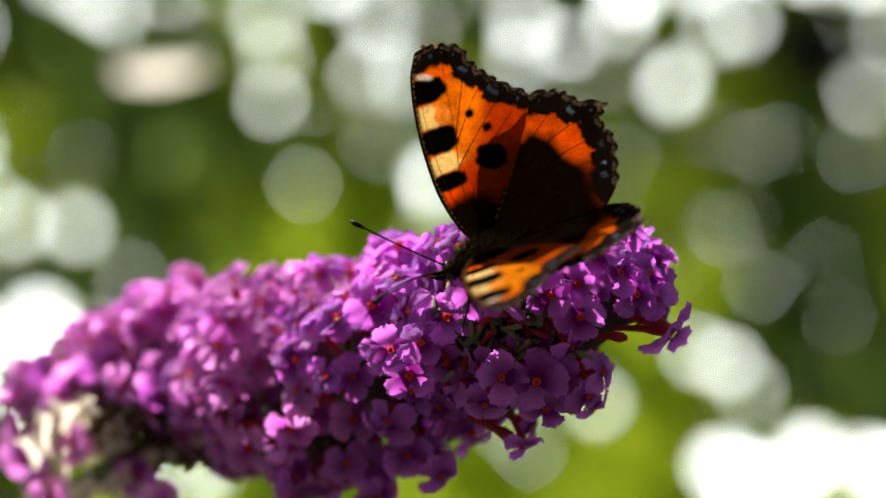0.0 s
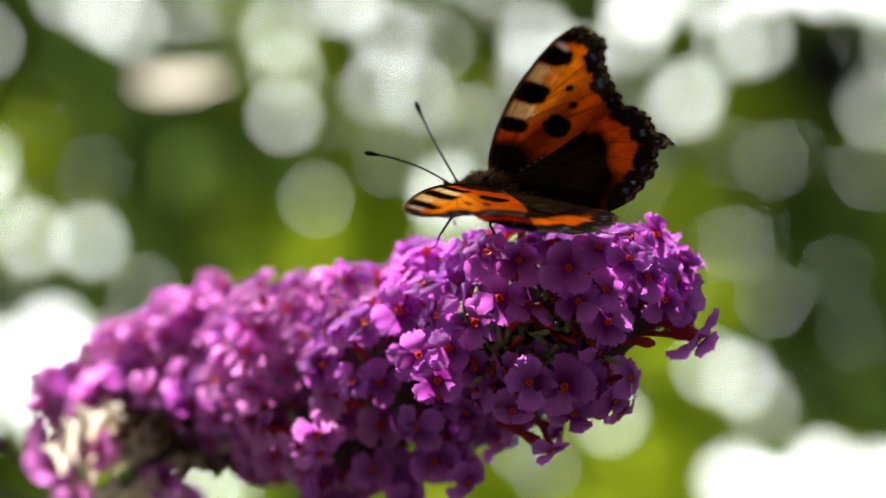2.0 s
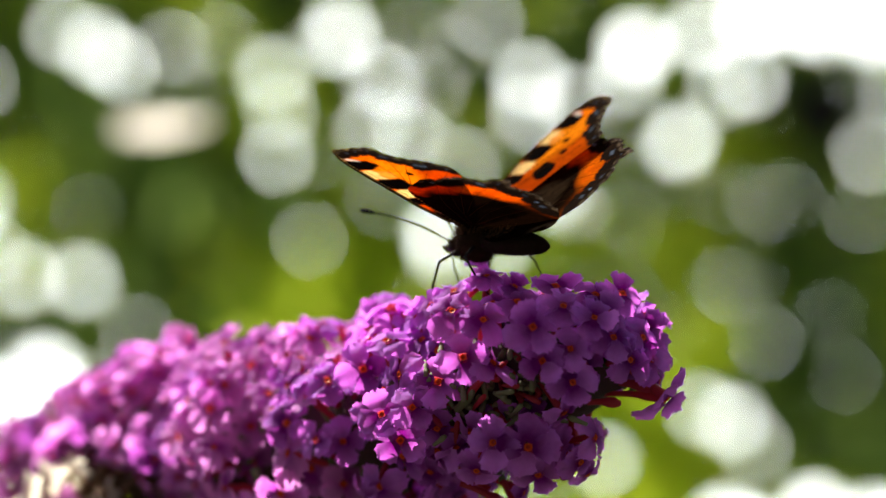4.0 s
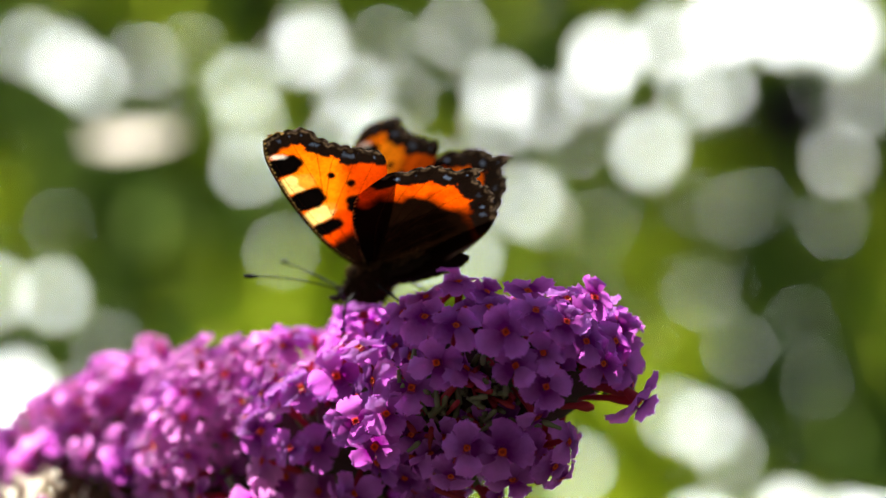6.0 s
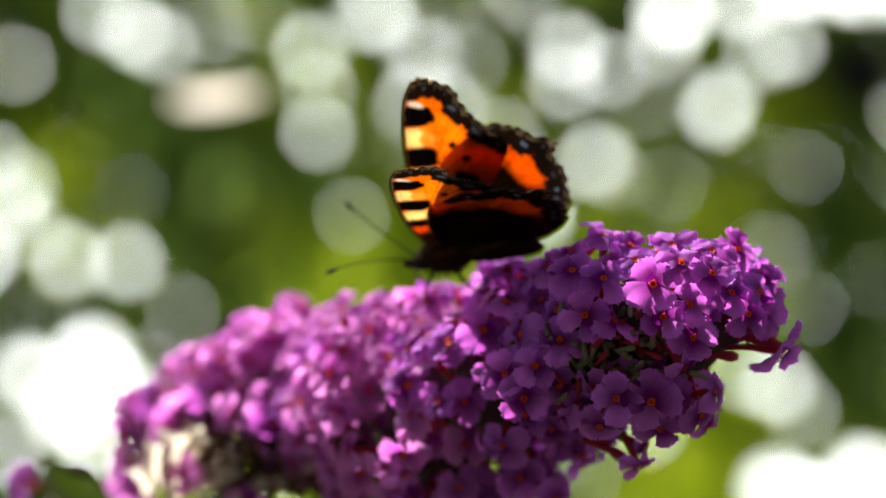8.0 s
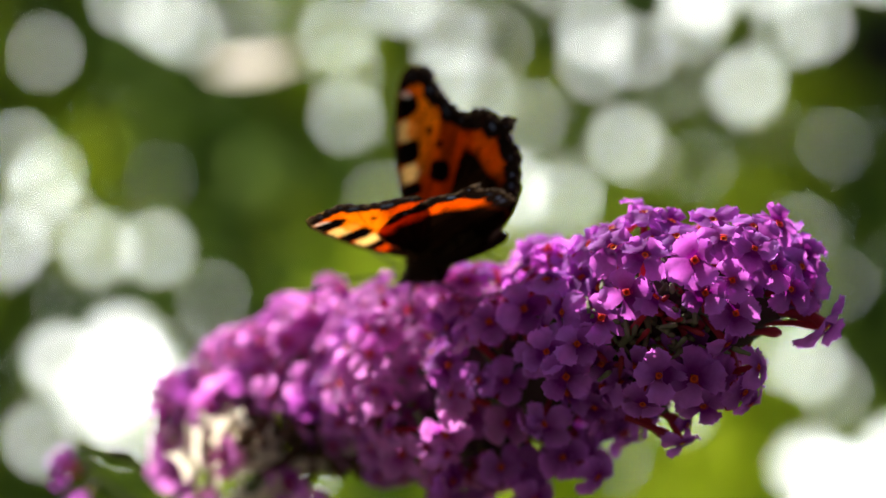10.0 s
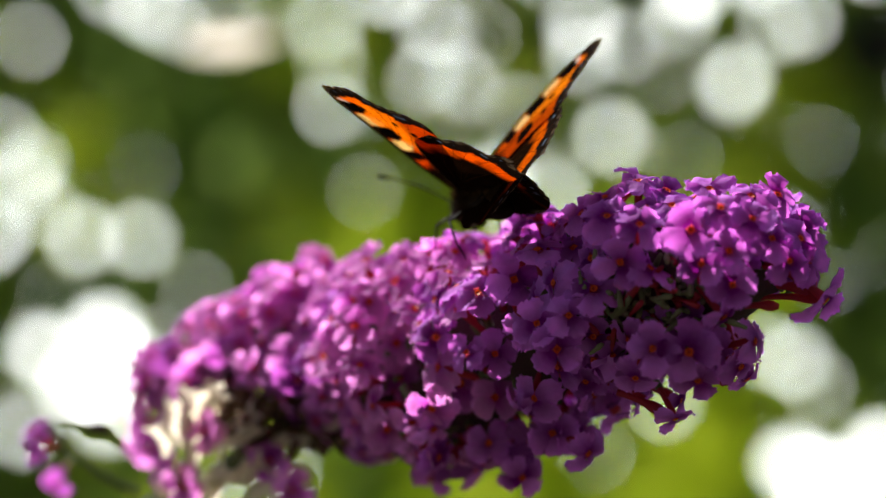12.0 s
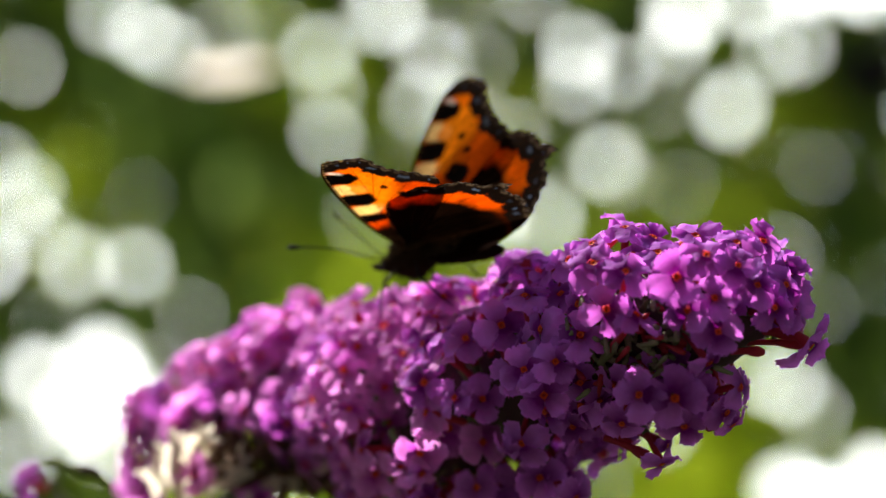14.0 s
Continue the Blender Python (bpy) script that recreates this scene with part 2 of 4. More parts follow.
GAPS_FAINT = ((-12.6, 5.9, 4.4), (-7.3, 15.7, 4.6), (-4, 16, 4), (30.3, 9.9, 3.2), (37.2, 8.4, 3.7), (25.6, 1.6, 3), (28.6, -3.2, 3.4), (34.4, -0.7, 3.1), (35.6, -6, 2.7), (-28, -2.5, 4.6), (-32.4, 8.4, 3.6), (-37, 14, 3), (7.8, -18.2, 4.4), (5.8, -16, 4.2),
              (16.2, 8, 3.4), (18.6, 4.6, 3), (31, -11, 3.2), (-27.8, -17.6, 4.4), (-24, 23, 3.4), (-41, -3, 4.6), (-6, 9.5, 3.2), (1.5, 13, 4), (20, -2, 2.6), (14, 15.4, 4), (-20.6, 24, 5))
# stretches given the lit or the shaded leaf colour: side, height in centimetres, radius
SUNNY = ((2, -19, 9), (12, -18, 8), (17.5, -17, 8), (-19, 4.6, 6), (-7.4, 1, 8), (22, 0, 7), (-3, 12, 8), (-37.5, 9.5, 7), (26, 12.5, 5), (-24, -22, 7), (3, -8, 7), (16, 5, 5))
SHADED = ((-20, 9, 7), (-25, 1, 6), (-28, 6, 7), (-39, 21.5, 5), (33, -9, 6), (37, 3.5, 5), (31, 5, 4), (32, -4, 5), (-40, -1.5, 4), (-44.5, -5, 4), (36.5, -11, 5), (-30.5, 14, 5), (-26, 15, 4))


def leaf_rows(size, wide):
    """A pointed, folded leaf of ten faces along x: its points, three to a row."""
    rows = []
    for k in range(6):
        u = k / 5
        w = wide * math.sin(math.pi * (0.06 + 0.9 * u) ** 0.8) * size
        rows += [(u * size, s * w, -0.25 * size * u * u + 0.25 * w * abs(s)) for s in (-1, 0, 1)]
    return rows


LEAF_FACES = [(3 * r + k, 3 * r + k + 1, 3 * r + k + 4, 3 * r + k + 3) for r in range(5) for k in (0, 1)]


def leaf_shape(bm, m, size, wide, index=0):
    made = [bm.verts.new(m @ Vector(p)) for p in leaf_rows(size, wide)]
    for fa in LEAF_FACES:
        bm.faces.new([made[k] for k in fa]).material_index = index


def hedge():
    rng = random.Random(77)
    pinholes = [(rng.uniform(-48, 46), rng.triangular(-24, 30, 16), rng.uniform(1.8, 3.2)) for n in range(95)]
    pinholes = [(x, z, r * (0.8 if x > 12 else 1)) for x, z, r in pinholes if all(math.hypot(x - a, z - b) > q for a, b, q in SHADED)]
    gaps = np.array([(x / 100, 1.3 + z / 100, r / 1000) for x, z, r in (*GAPS_HIGH, *GAPS_LOW, *GAPS_FAINT, *pinholes)])
    points, faces, shades = [], [], []

    def add(m, size, wide, shade):
        first = len(points)
        points.extend((m @ Vector(p))[:] for p in leaf_rows(size, wide))
        faces.extend(tuple(first + k for k in fa) for fa in LEAF_FACES)
        shades.extend([shade] * len(LEAF_FACES))

    def clear(x, z, turn, size, wide):
        for u in (0.04, 0.3, 0.55, 0.8, 1.0):
            half = 0.9 * wide * size * math.sin(math.pi * (0.06 + 0.9 * u) ** 0.8)
            if (np.hypot(gaps[:, 0] - x - u * size * math.cos(turn), gaps[:, 1] - z - u * size * math.sin(turn)) < gaps[:, 2] + half).any():
                return False
        return True

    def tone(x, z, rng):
        """1 for the darker leaf colour that stands for shade, 0 for the lit one."""
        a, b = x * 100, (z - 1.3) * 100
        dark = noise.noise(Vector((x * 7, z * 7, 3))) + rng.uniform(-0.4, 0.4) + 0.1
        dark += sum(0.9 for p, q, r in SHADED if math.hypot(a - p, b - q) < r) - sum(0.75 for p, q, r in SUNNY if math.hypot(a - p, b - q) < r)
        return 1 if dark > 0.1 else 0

    def placed(x, y, z, turn, lean, fold):
        return Matrix.Translation((x, y, z)) @ Matrix.Rotation(-turn, 4, "Y") @ Matrix.Rotation(math.pi / 2 + lean, 4, "X") @ Matrix.Rotation(fold, 4, "Y")

    # small leaves round each gap, side on to it
    for n, (gx, gz, r) in enumerate(gaps):
        rng = random.Random(500 + n)
        for ring in range(2):
            count = 9 + ring * 3
            for k in range(count):
                a = 2 * math.pi * (k + rng.uniform(0, 0.6)) / count
                size = rng.uniform(0.018, 0.026) + 0.5 * r
                off = r + 0.33 * size * (0.95 + 1.2 * ring)
                turn = a + math.pi / 2 + rng.uniform(-0.2, 0.2)
                x, z = gx + off * math.cos(a) - 0.5 * size * math.cos(turn), gz + off * math.sin(a) - 0.5 * size * math.sin(turn)
                for shrink in (1, 0.8, 0.6):
                    if clear(x, z, turn, size * shrink, 0.34):
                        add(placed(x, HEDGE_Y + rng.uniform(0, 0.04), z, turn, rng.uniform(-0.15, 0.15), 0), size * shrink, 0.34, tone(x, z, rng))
                        break
    # the leaves of the part that is seen across the garden: overlapping sprays that hang a little
    step = 0.0215
    for gx in range(-32, 33):
        for gz in range(-20, 20):
            rng = random.Random(gx * 1009 + gz * 31)
            x, z = (gx + 0.5 * (gz % 2) + rng.uniform(-0.25, 0.25)) * step, 1.3 + (gz + rng.uniform(-0.25, 0.25)) * step
            for shrink in (1, 1, 1, 0.75, 0.75, 0.55, 0.55, 0.42, 0.42):
                size, turn = rng.uniform(0.042, 0.056) * shrink, rng.uniform(-2.6, -0.5)
                if clear(x, z, turn, size, 0.38):
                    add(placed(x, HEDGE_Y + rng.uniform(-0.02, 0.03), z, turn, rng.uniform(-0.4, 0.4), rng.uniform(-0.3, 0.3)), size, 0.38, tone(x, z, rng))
                    break
    # the rest of the hedge, down to the soil and round that part
    rng = random.Random(4)
    for n in range(13000):
        x, z = rng.uniform(-2.2, 2.2), abs(rng.gauss(0.0, 1.0)) if rng.random() < 0.3 else rng.uniform(0.02, 2.1)
        if (abs(x) < 0.62 and 0.90 < z < 1.70) or z > 2.15 - 0.12 * noise.noise(Vector((x * 2, 0, 0))):
            continue
        add(placed(x, HEDGE_Y + rng.uniform(-0.03, 0.3), z, rng.uniform(0, 2 * math.pi), rng.uniform(-0.9, 0.9), rng.uniform(-0.7, 0.7)), rng.uniform(0.05, 0.10), 0.3, rng.randrange(2))
    leafage("hedge_foliage", points, faces, shades, "green hedge leaves with bright gaps of sky between them")
    # a lower row of shrubs farther back closes what the first row leaves open, but for the same gaps
    points, faces, shades = [], [], []
    far = 1.5
    gaps = np.array([(x * far, 1.3 + (z - 1.3) * far, r * far * 1.25) for x, z, r in gaps])
    step = 0.028
    for layer in range(3):
        for gx in range(-36, 37):
            for gz in range(-22, 19):
                rng = random.Random(gx * 811 + gz * 37 + layer * 5417)
                x, z = (gx + rng.uniform(-0.5, 0.5)) * step, 1.3 + (gz + rng.uniform(-0.5, 0.5)) * step
                for shrink in (1, 1, 1, 0.75, 0.75, 0.55, 0.42):
                    size, turn = rng.uniform(0.055, 0.09) * shrink, rng.uniform(0, 2 * math.pi)
                    if clear(x, z, turn, size, 0.36):
                        add(placed(x, HEDGE_Y + 1.17 + 0.04 * layer + rng.uniform(-0.015, 0.015), z, turn, rng.uniform(-0.5, 0.5), rng.uniform(-0.35, 0.35)), size, 0.36, rng.randrange(2))
                        break
    rng = random.Random(9)
    for n in range(5000):
        x, z = rng.uniform(-1.5, 1.5), rng.uniform(0.02, 0.8)
        add(placed(x, HEDGE_Y + 1.2 + rng.uniform(-0.05, 0.1), z, rng.uniform(0, 2 * math.pi), rng.uniform(-0.9, 0.9), rng.uniform(-0.7, 0.7)), rng.uniform(0.06, 0.10), 0.34, rng.randrange(2))
    leafage("shrub_foliage", points, faces, shades, "green leaves of the shrubs behind the hedge")


def leafage(name, points, faces, shades, label):
    me = bpy.data.meshes.new(name)
    me.from_pydata(points, [], faces)
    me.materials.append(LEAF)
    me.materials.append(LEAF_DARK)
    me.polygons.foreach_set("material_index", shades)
    me.polygons.foreach_set("use_smooth", [True] * len(faces))
    tagged(new(name, me), label, "hedge", kind="stuff")


hedge()


def hedge_stem(x, lean, seed):
    """A woody stem that forks on its way up through the leaves."""
    rng = random.Random(seed)
    bm = bmesh.new()
    line = catmull([(x, HEDGE_Y + 0.16, -0.02), (x + lean * 0.3, HEDGE_Y + 0.15, 0.3), (x + lean * 0.6, HEDGE_Y + 0.17, 0.62), (x + lean, HEDGE_Y + 0.16, 0.86)], 5)
    sweep(bm, line, [(16 - 8 * k / len(line)) * MM for k in range(len(line))], 8)
    for k in range(5):
        a = line[5 + 2 * k]
        out = Vector((rng.uniform(-0.16, 0.16), rng.uniform(-0.03, 0.03), rng.uniform(0.10, 0.22)))
        sweep(bm, catmull([a, a + out * 0.5 + Vector((0, 0, -0.01)), a + out], 4), [(6 - 4 * j / 9) * MM for j in range(9)], 6)
    ob = part("hedge_stem", bm, BRANCH)
    tagged(ob, "brown woody hedge stem forking among green leaves", "branch", "hedge stems")


for n in range(9):
    hedge_stem(-1.8 + 0.45 * n, 0.1 * (-1) ** n, 60 + n)

# ---- flower panicle ----
# the middle line from the free end to the foot, in millimetres (height over 1.3 m), and the girth's radius
SPINE = ((30.0, 5.0, -6.0, 2.0), (27.6, 5.0, -3.6, 4.2), (24.0, 4.7, -2.6, 6.6), (19.6, 4.2, -5.9, 11.2), (14.0, 3.0, -7.0, 12.8), (8.0, 4.0, -7.7, 12.6), (0.0, 11.5, -11.4, 13.0),
         (-9.0, 21.5, -15.8, 15.6), (-20.0, 33.0, -18.6, 15.8), (-31.0, 43.5, -17.8, 13.6), (-40.0, 51.5, -16.0, 10.7), (-50.0, 60.0, -17.8, 9.0), (-59.0, 66.5, -20.6, 6.6), (-65.0, 69.0, -24.5, 4.6))
AXIS = catmull([(x * MM, y * MM, 1.3 + z * MM) for x, y, z, r in SPINE], 10)
GIRTH = [r for x, y, z, r in SPINE]


def surface(s, phi):
    """The panicle's outside at s (0 at the free end, 1 at the foot) and the angle phi round it (0: towards the viewer, 90: up): place and normal."""
    k = min(max(s, 0), 0.9999) * (len(AXIS) - 1)
    n = int(k)
    mid = AXIS[n].lerp(AXIS[n + 1], k - n)
    along = (AXIS[min(n + 2, len(AXIS) - 1)] - AXIS[max(n - 1, 0)]).normalized()
    up = (Vector((0, 0, 1)) - along * along.z).normalized()
    front = up.cross(along)
    if front.y > 0:
        front = -front
    g = min(max(s, 0), 0.9999) * (len(GIRTH) - 1)
    r = GIRTH[int(g)] + (GIRTH[int(g) + 1] - GIRTH[int(g)]) * (g - int(g))
    way = front * math.cos(phi) + up * math.sin(phi)
    r *= 1 + 0.16 * noise.noise((mid + way * 0.01) * 140)
    return mid + way * r * MM, (way - along * 0.25).normalized()


def floret_shapes(seed, droop=0.0):
    """The meshes of one floret, which faces z: four round, finely toothed lobes, a narrow tube in its calyx and an orange throat."""
    rng = random.Random(seed)
    lobes = []
    for k in range(4):
        bm = bmesh.new()
        turn = k * math.pi / 2 + rng.uniform(-0.14, 0.14)
        long, wide = rng.uniform(2.7, 3.3), rng.uniform(1.55, 1.9)
        bend, cup, wave = rng.uniform(-1.6, 0.6) - droop, rng.uniform(-0.5, 0.75), rng.uniform(0, 6)
        grid = []
        for i in range(9):
            th = math.pi * (0.17 + 0.78 * i / 8)
            u = (math.cos(math.pi * 0.17) - math.cos(th)) / (math.cos(math.pi * 0.17) - math.cos(math.pi * 0.95))
            half = wide * (0.4 + 0.6 * math.sin(min(u / 0.64, 1.0) * math.pi / 2)) * (math.sqrt(max(1 - ((u - 0.64) / 0.36) ** 2, 0.09)) if u > 0.64 else 1.0)
            row = []
            for j in range(9):
                v = -1 + j / 4
                rim = abs(v) > 0.9 or i == 8
                r = 0.45 + long * u - 0.22 * v * v * (u > 0.6) + (rng.uniform(-0.16, 0.16) + 0.13 * (-1) ** j if rim else 0)
                side = v * half + (rng.uniform(-0.1, 0.1) + 0.12 * (-1) ** i * v if rim and u > 0.25 else 0)
                h = bend * u * u + cup * v * v * u + 0.26 * u * math.sin(4.4 * v + wave) + 0.16 * math.sin(7 * u + wave) + (rng.uniform(-0.22, 0.22) if rim else 0) * u + 0.1 - 0.12 * math.exp(-9 * v * v) * u
                row.append(bm.verts.new(Vector((r * math.cos(turn) - side * math.sin(turn), r * math.sin(turn) + side * math.cos(turn), h + 0.02 * k)) * MM))
            grid.append(row)
        for a, b in zip(grid, grid[1:]):
            for j in range(8):
                bm.faces.new((a[j], a[j + 1], b[j + 1], b[j]))
        lobes.append(bm)
    tube = bmesh.new()
    sweep(tube, [(0, 0, 0.1 * MM), (0, 0, -1.2 * MM), (0.2 * MM, 0.1 * MM, -4 * MM), (0.3 * MM, 0.2 * MM, -6.5 * MM)],
          [0.8 * MM, 0.56 * MM, 0.46 * MM, 0.5 * MM], 7, 0, False)
    sweep(tube, [(0.3 * MM, 0.2 * MM, -5.6 * MM), (0.3 * MM, 0.2 * MM, -8.0 * MM)], [0.7 * MM, 0.4 * MM], 6, 1, False)
    throat = bmesh.new()
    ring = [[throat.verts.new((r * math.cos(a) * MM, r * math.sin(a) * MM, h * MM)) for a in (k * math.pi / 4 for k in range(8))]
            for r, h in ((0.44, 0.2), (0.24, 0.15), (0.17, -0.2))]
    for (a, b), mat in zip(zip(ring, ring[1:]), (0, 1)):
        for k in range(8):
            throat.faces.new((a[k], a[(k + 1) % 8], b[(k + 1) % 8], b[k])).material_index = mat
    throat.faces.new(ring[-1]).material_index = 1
    return lobes, tube, throat


def as_mesh(name, bm, mats):
    me = bpy.data.meshes.new(name)
    bm.to_mesh(me)
    bm.free()
    for m in mats:
        me.materials.append(m)
    me.polygons.foreach_set("use_smooth", [True] * len(me.polygons))
    return me


def floret_kit(seed, droop=0.0, petal=PETAL):
    lobes, tube, throat = floret_shapes(seed, droop)
    return [as_mesh("petal", bm, (petal,)) for bm in lobes], as_mesh("floret", tube, (TUBE, CALYX)), as_mesh("throat", throat, (THROAT, THROAT_DARK))


def joined_floret(seed, droop=0.0):
    """A floret in one mesh, for the far side."""
    lobes, tube, throat = floret_shapes(seed, droop)
    whole = bmesh.new()
    for bm, shift in [(bm, 0) for bm in lobes] + [(tube, 1), (throat, 3)]:
        for fa in bm.faces:
            fa.material_index += shift
        me = bpy.data.meshes.new("piece")
        bm.to_mesh(me)
        bm.free()
        whole.from_mesh(me)
        bpy.data.meshes.remove(me)
    return as_mesh("floret_behind", whole, (PETAL_FAR, TUBE_FAR, CALYX, THROAT, THROAT_DARK))


def set_floret(kit, thing, m):
    """One floret under its panicle: the tube, and on it four petals and the throat."""
    petals, tube, throat = kit
    ob = new("floret", tube)
    ob.parent = thing
    ob.matrix_basis = m
    for me in (*petals, throat):
        piece = new("throat" if me == throat else "petal", me)
        piece.parent = ob


def facing(place, way, spin, size=1.0):
    turn = Vector(way).to_track_quat("Z", "Y").to_matrix().to_4x4()
    return Matrix.Translation(place) @ turn @ Matrix.Rotation(spin, 4, "Z") @ Matrix.Diagonal((size, size, size, 1))


# blooms that stand out: place in millimetres (height over 1.3 m), the way they face in degrees to the side and up, size
TIP_BLOOMS = ((12.2, -11, -1.7, 12, 12, 1.05), (3.6, -9, -5.5, 0, 5, 1), (17.0, -9.5, -4.4, 5, 20, 0.9), (13.5, -10.5, -5.9, -8, 8, 0.95), (17.3, -9.5, -8.6, 5, 8, 0.95), (2.2, -7, 0.2, -8, 42, 1.05),
              (6.1, -9, -0.9, 5, 38, 1), (10.5, -4, 1.4, 0, 48, 1.05), (7.4, -3, 1.2, -20, 48, 0.95), (15.4, -2, 3.4, 10, 52, 1.05), (16.1, -9, 0.9, 10, 40, 1), (20.4, -4, 2.4, 15, 50, 1))
END_BLOOMS = ((24.1, 0, 2.6, 30, 35, 0.95), (22.5, -7, -3.0, 25, 25, 1.05), (26.5, -3, -3.0, 40, 20, 1), (21.7, -6, 0.2, 20, 35, 1), (27.6, -2, -5.8, 45, 5, 0.95), (24.7, -6, -5.8, 30, 5, 0.95), (20.0, -9, -0.5, 10, 30, 0.9),
              (29.6, -1, -10.8, 58, -40, 1.25), (29.1, 4, -8.8, 70, -5, 0.95), (20.4, -4, -15.7, 55, 5, 0.9), (18.6, -4, -18.8, 40, -25, 0.95), (19.7, 0, -20.6, 50, -45, 0.8), (10.7, 2, -25.5, 35, -55, 0.8), (11.6, 5, -23.4, 60, -20, 0.75))
MID_BLOOMS = ((-2.8, -5, -12.0, 8, 12, 0.95), (-6.7, -3, -13.0, -12, 20, 0.95), (-4.3, -4, -16.2, 0, -8, 1.05), (7.4, -9, -16.2, -6, 0, 1.05), (11.8, -9, -16.7, 5, -5, 1.25), (5.4, -5, -19.9, -15, -35, 0.95),
              (13.2, -4, -20.4, 10, -40, 1), (15.7, -4, -16.9, 30, -5, 0.9), (-4.8, 12, -27.7, 5, -15, 1.05), (-0.3, 10, -30.3, 40, -30, 1.05))
FOOT_BLOOMS = ((-12.2, 14, -23.0, 0, 0, 1.05), (-16.7, 17, -21.2, -10, 0, 1.15), (-12.1, 9, -17.1, 5, 5, 0.95), (-25.1, 25, -20.7, -10, -10, 1), (-25.5, 24, -15.9, 5, 15, 1), (-14.1, 8, -9.1, -15, 35, 1.05),
               (-13.2, 17, -29.2, 5, -10, 1), (-8.8, 18, -34.0, 10, -20, 1), (-1.7, 14, -28.3, 20, -20, 0.9), (-65.0, 64, -28.6, -20, 10, 1.1), (-65.0, 64, -32.5, -10, -15, 1.1), (-61.0, 62, -36.6, 10, -20, 1.1), (-42.4, 52, -38.0, 10, 10, 1.1), (-46.5, 53, -32.5, 20, 20, 0.8),
               (-54.0, 43, -28.6, -10, 15, 0.95), (-44.8, 43, -33.0, 10, 10, 0.9), (-57.5, 44, -36.5, 0, 0, 0.95))


def toward(side, up):
    """A direction: degrees to the right of the viewer's, and upwards."""
    return Vector((math.sin(radians(side)) * math.cos(radians(up)), -math.cos(radians(side)) * math.cos(radians(up)), math.sin(radians(up))))


def panicle():
    rng = random.Random(11)
    bm = bmesh.new()
    sweep(bm, AXIS[2:-30], [0.9 * MM + 0.9 * MM * n / len(AXIS) for n in range(len(AXIS) - 32)], 10)
    thing = part("flower_panicle", bm, RACHIS)
    tagged(thing, "arching butterfly-bush panicle of purple florets with orange throats", "flower")
    shapes = [floret_kit(20 + n, 0.25 * (n % 3)) for n in range(9)]
    # towards the foot a paler, pinker petal whose brightness stands for sunlight there
    pale_kits = [floret_kit(40 + n, 0.3 * (n % 3), PETAL_PALE) for n in range(6)]
    far_shapes = [joined_floret(20 + n, 0.2 * (n % 3)) for n in range(4)]
    taken, places, heads = [], [], []
    for x, y, z, side, up, size in TIP_BLOOMS + END_BLOOMS + MID_BLOOMS + FOOT_BLOOMS:
        p = Vector((x * MM, y * MM, 1.3 + z * MM))
        taken.append(p)
        places.append((p, toward(side, up), True, size))
    single = list(taken)
    # cymes: bunches whose florets spread from a common base under the surface
    for _ in range(3000):
        s, deg = rng.random(), rng.uniform(-180, 180)
        p, n = surface(s, radians(deg))
        if all((p - q).length > 8.5 * MM for q, *_ in heads):
            heads.append((p, n, p - n * rng.uniform(5, 7.5) * MM, rng.uniform(-0.9, 1.0)))
    for _ in range(22000):
        s, deg = rng.random(), rng.uniform(-180, 180)
        p, n = surface(s, radians(deg))
        x, z = p.x / MM, (p.z - 1.3) / MM
        # open growth: the hollow under the free end, and the bare underside towards the foot
        if (-60 < deg < 40 and ((x - 6.5) / 9.6) ** 2 + ((z + 11.2) / 4.1) ** 2 < 1) or (x > 19.5 and z < -9.0) or (x < -36 and deg < -58):
            continue
        top, _, base, proud = min(heads, key=lambda h: (h[0] - p).length_squared)
        n = (n * 0.55 + (p - base).normalized() * 0.8 + Vector((0, 0, 0.35 if deg > -10 else 0.0))).normalized()
        p = p + n * (proud - 0.12 * ((p - top).length / MM) ** 1.4 + 0.3) * MM
        room = 3.4 if 30 < deg < 150 else 3.75
        # florets stand sparser underneath, baring the dark core to deepen the shade
        if -140 < deg < -28 and x < 6:
            room = 4.3
        if any((p - q).length < room * MM for q in taken):
            continue
        # a bloom that stands out is not hidden by its neighbours
        if any(math.hypot(p.x - q.x, p.z - q.z) < 4.2 * MM and p.y < q.y + 2 * MM for q in single):
            continue
        flatly = surface(s, radians(deg))[1]
        taken.append(p)
        n = (n + Vector((rng.gauss(0, 0.42), rng.gauss(0, 0.42), rng.gauss(0, 0.42)))).normalized()
        if deg > 45 and x > 0:
            n = (n + Vector((0, -0.4, 0))).normalized()
        if n.dot(flatly) < 0.6:
            n = (n + flatly * 1.2).normalized()
        places.append((p + n * rng.uniform(-2.8, 0.6) * MM, n, -80 < deg < 120, rng.uniform(0.84, 1.1)))
    behind = bmesh.new()
    count = 0
    for p, n, front, size in places:
        m = facing(p, n, rng.uniform(0, 6.3), size)
        if front and count < 480:
            kits = pale_kits if rng.random() < min(max((-0.003 - p.x) / 0.028, 0), 0.85) else shapes
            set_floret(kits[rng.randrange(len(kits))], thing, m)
            count += 1
        else:
            me = far_shapes[rng.randrange(len(far_shapes))].copy()
            me.transform(m)
            behind.from_mesh(me)
            bpy.data.meshes.remove(me)
    rest = part("florets_behind", behind, [PETAL_FAR, TUBE_FAR, CALYX, THROAT, THROAT_DARK], thing)
    tagged(rest, "purple florets on the far side of the panicle", kind="stuff")
    # dark sheet round the axis: blocks light, its colour stands for shade between florets
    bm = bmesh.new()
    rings = []
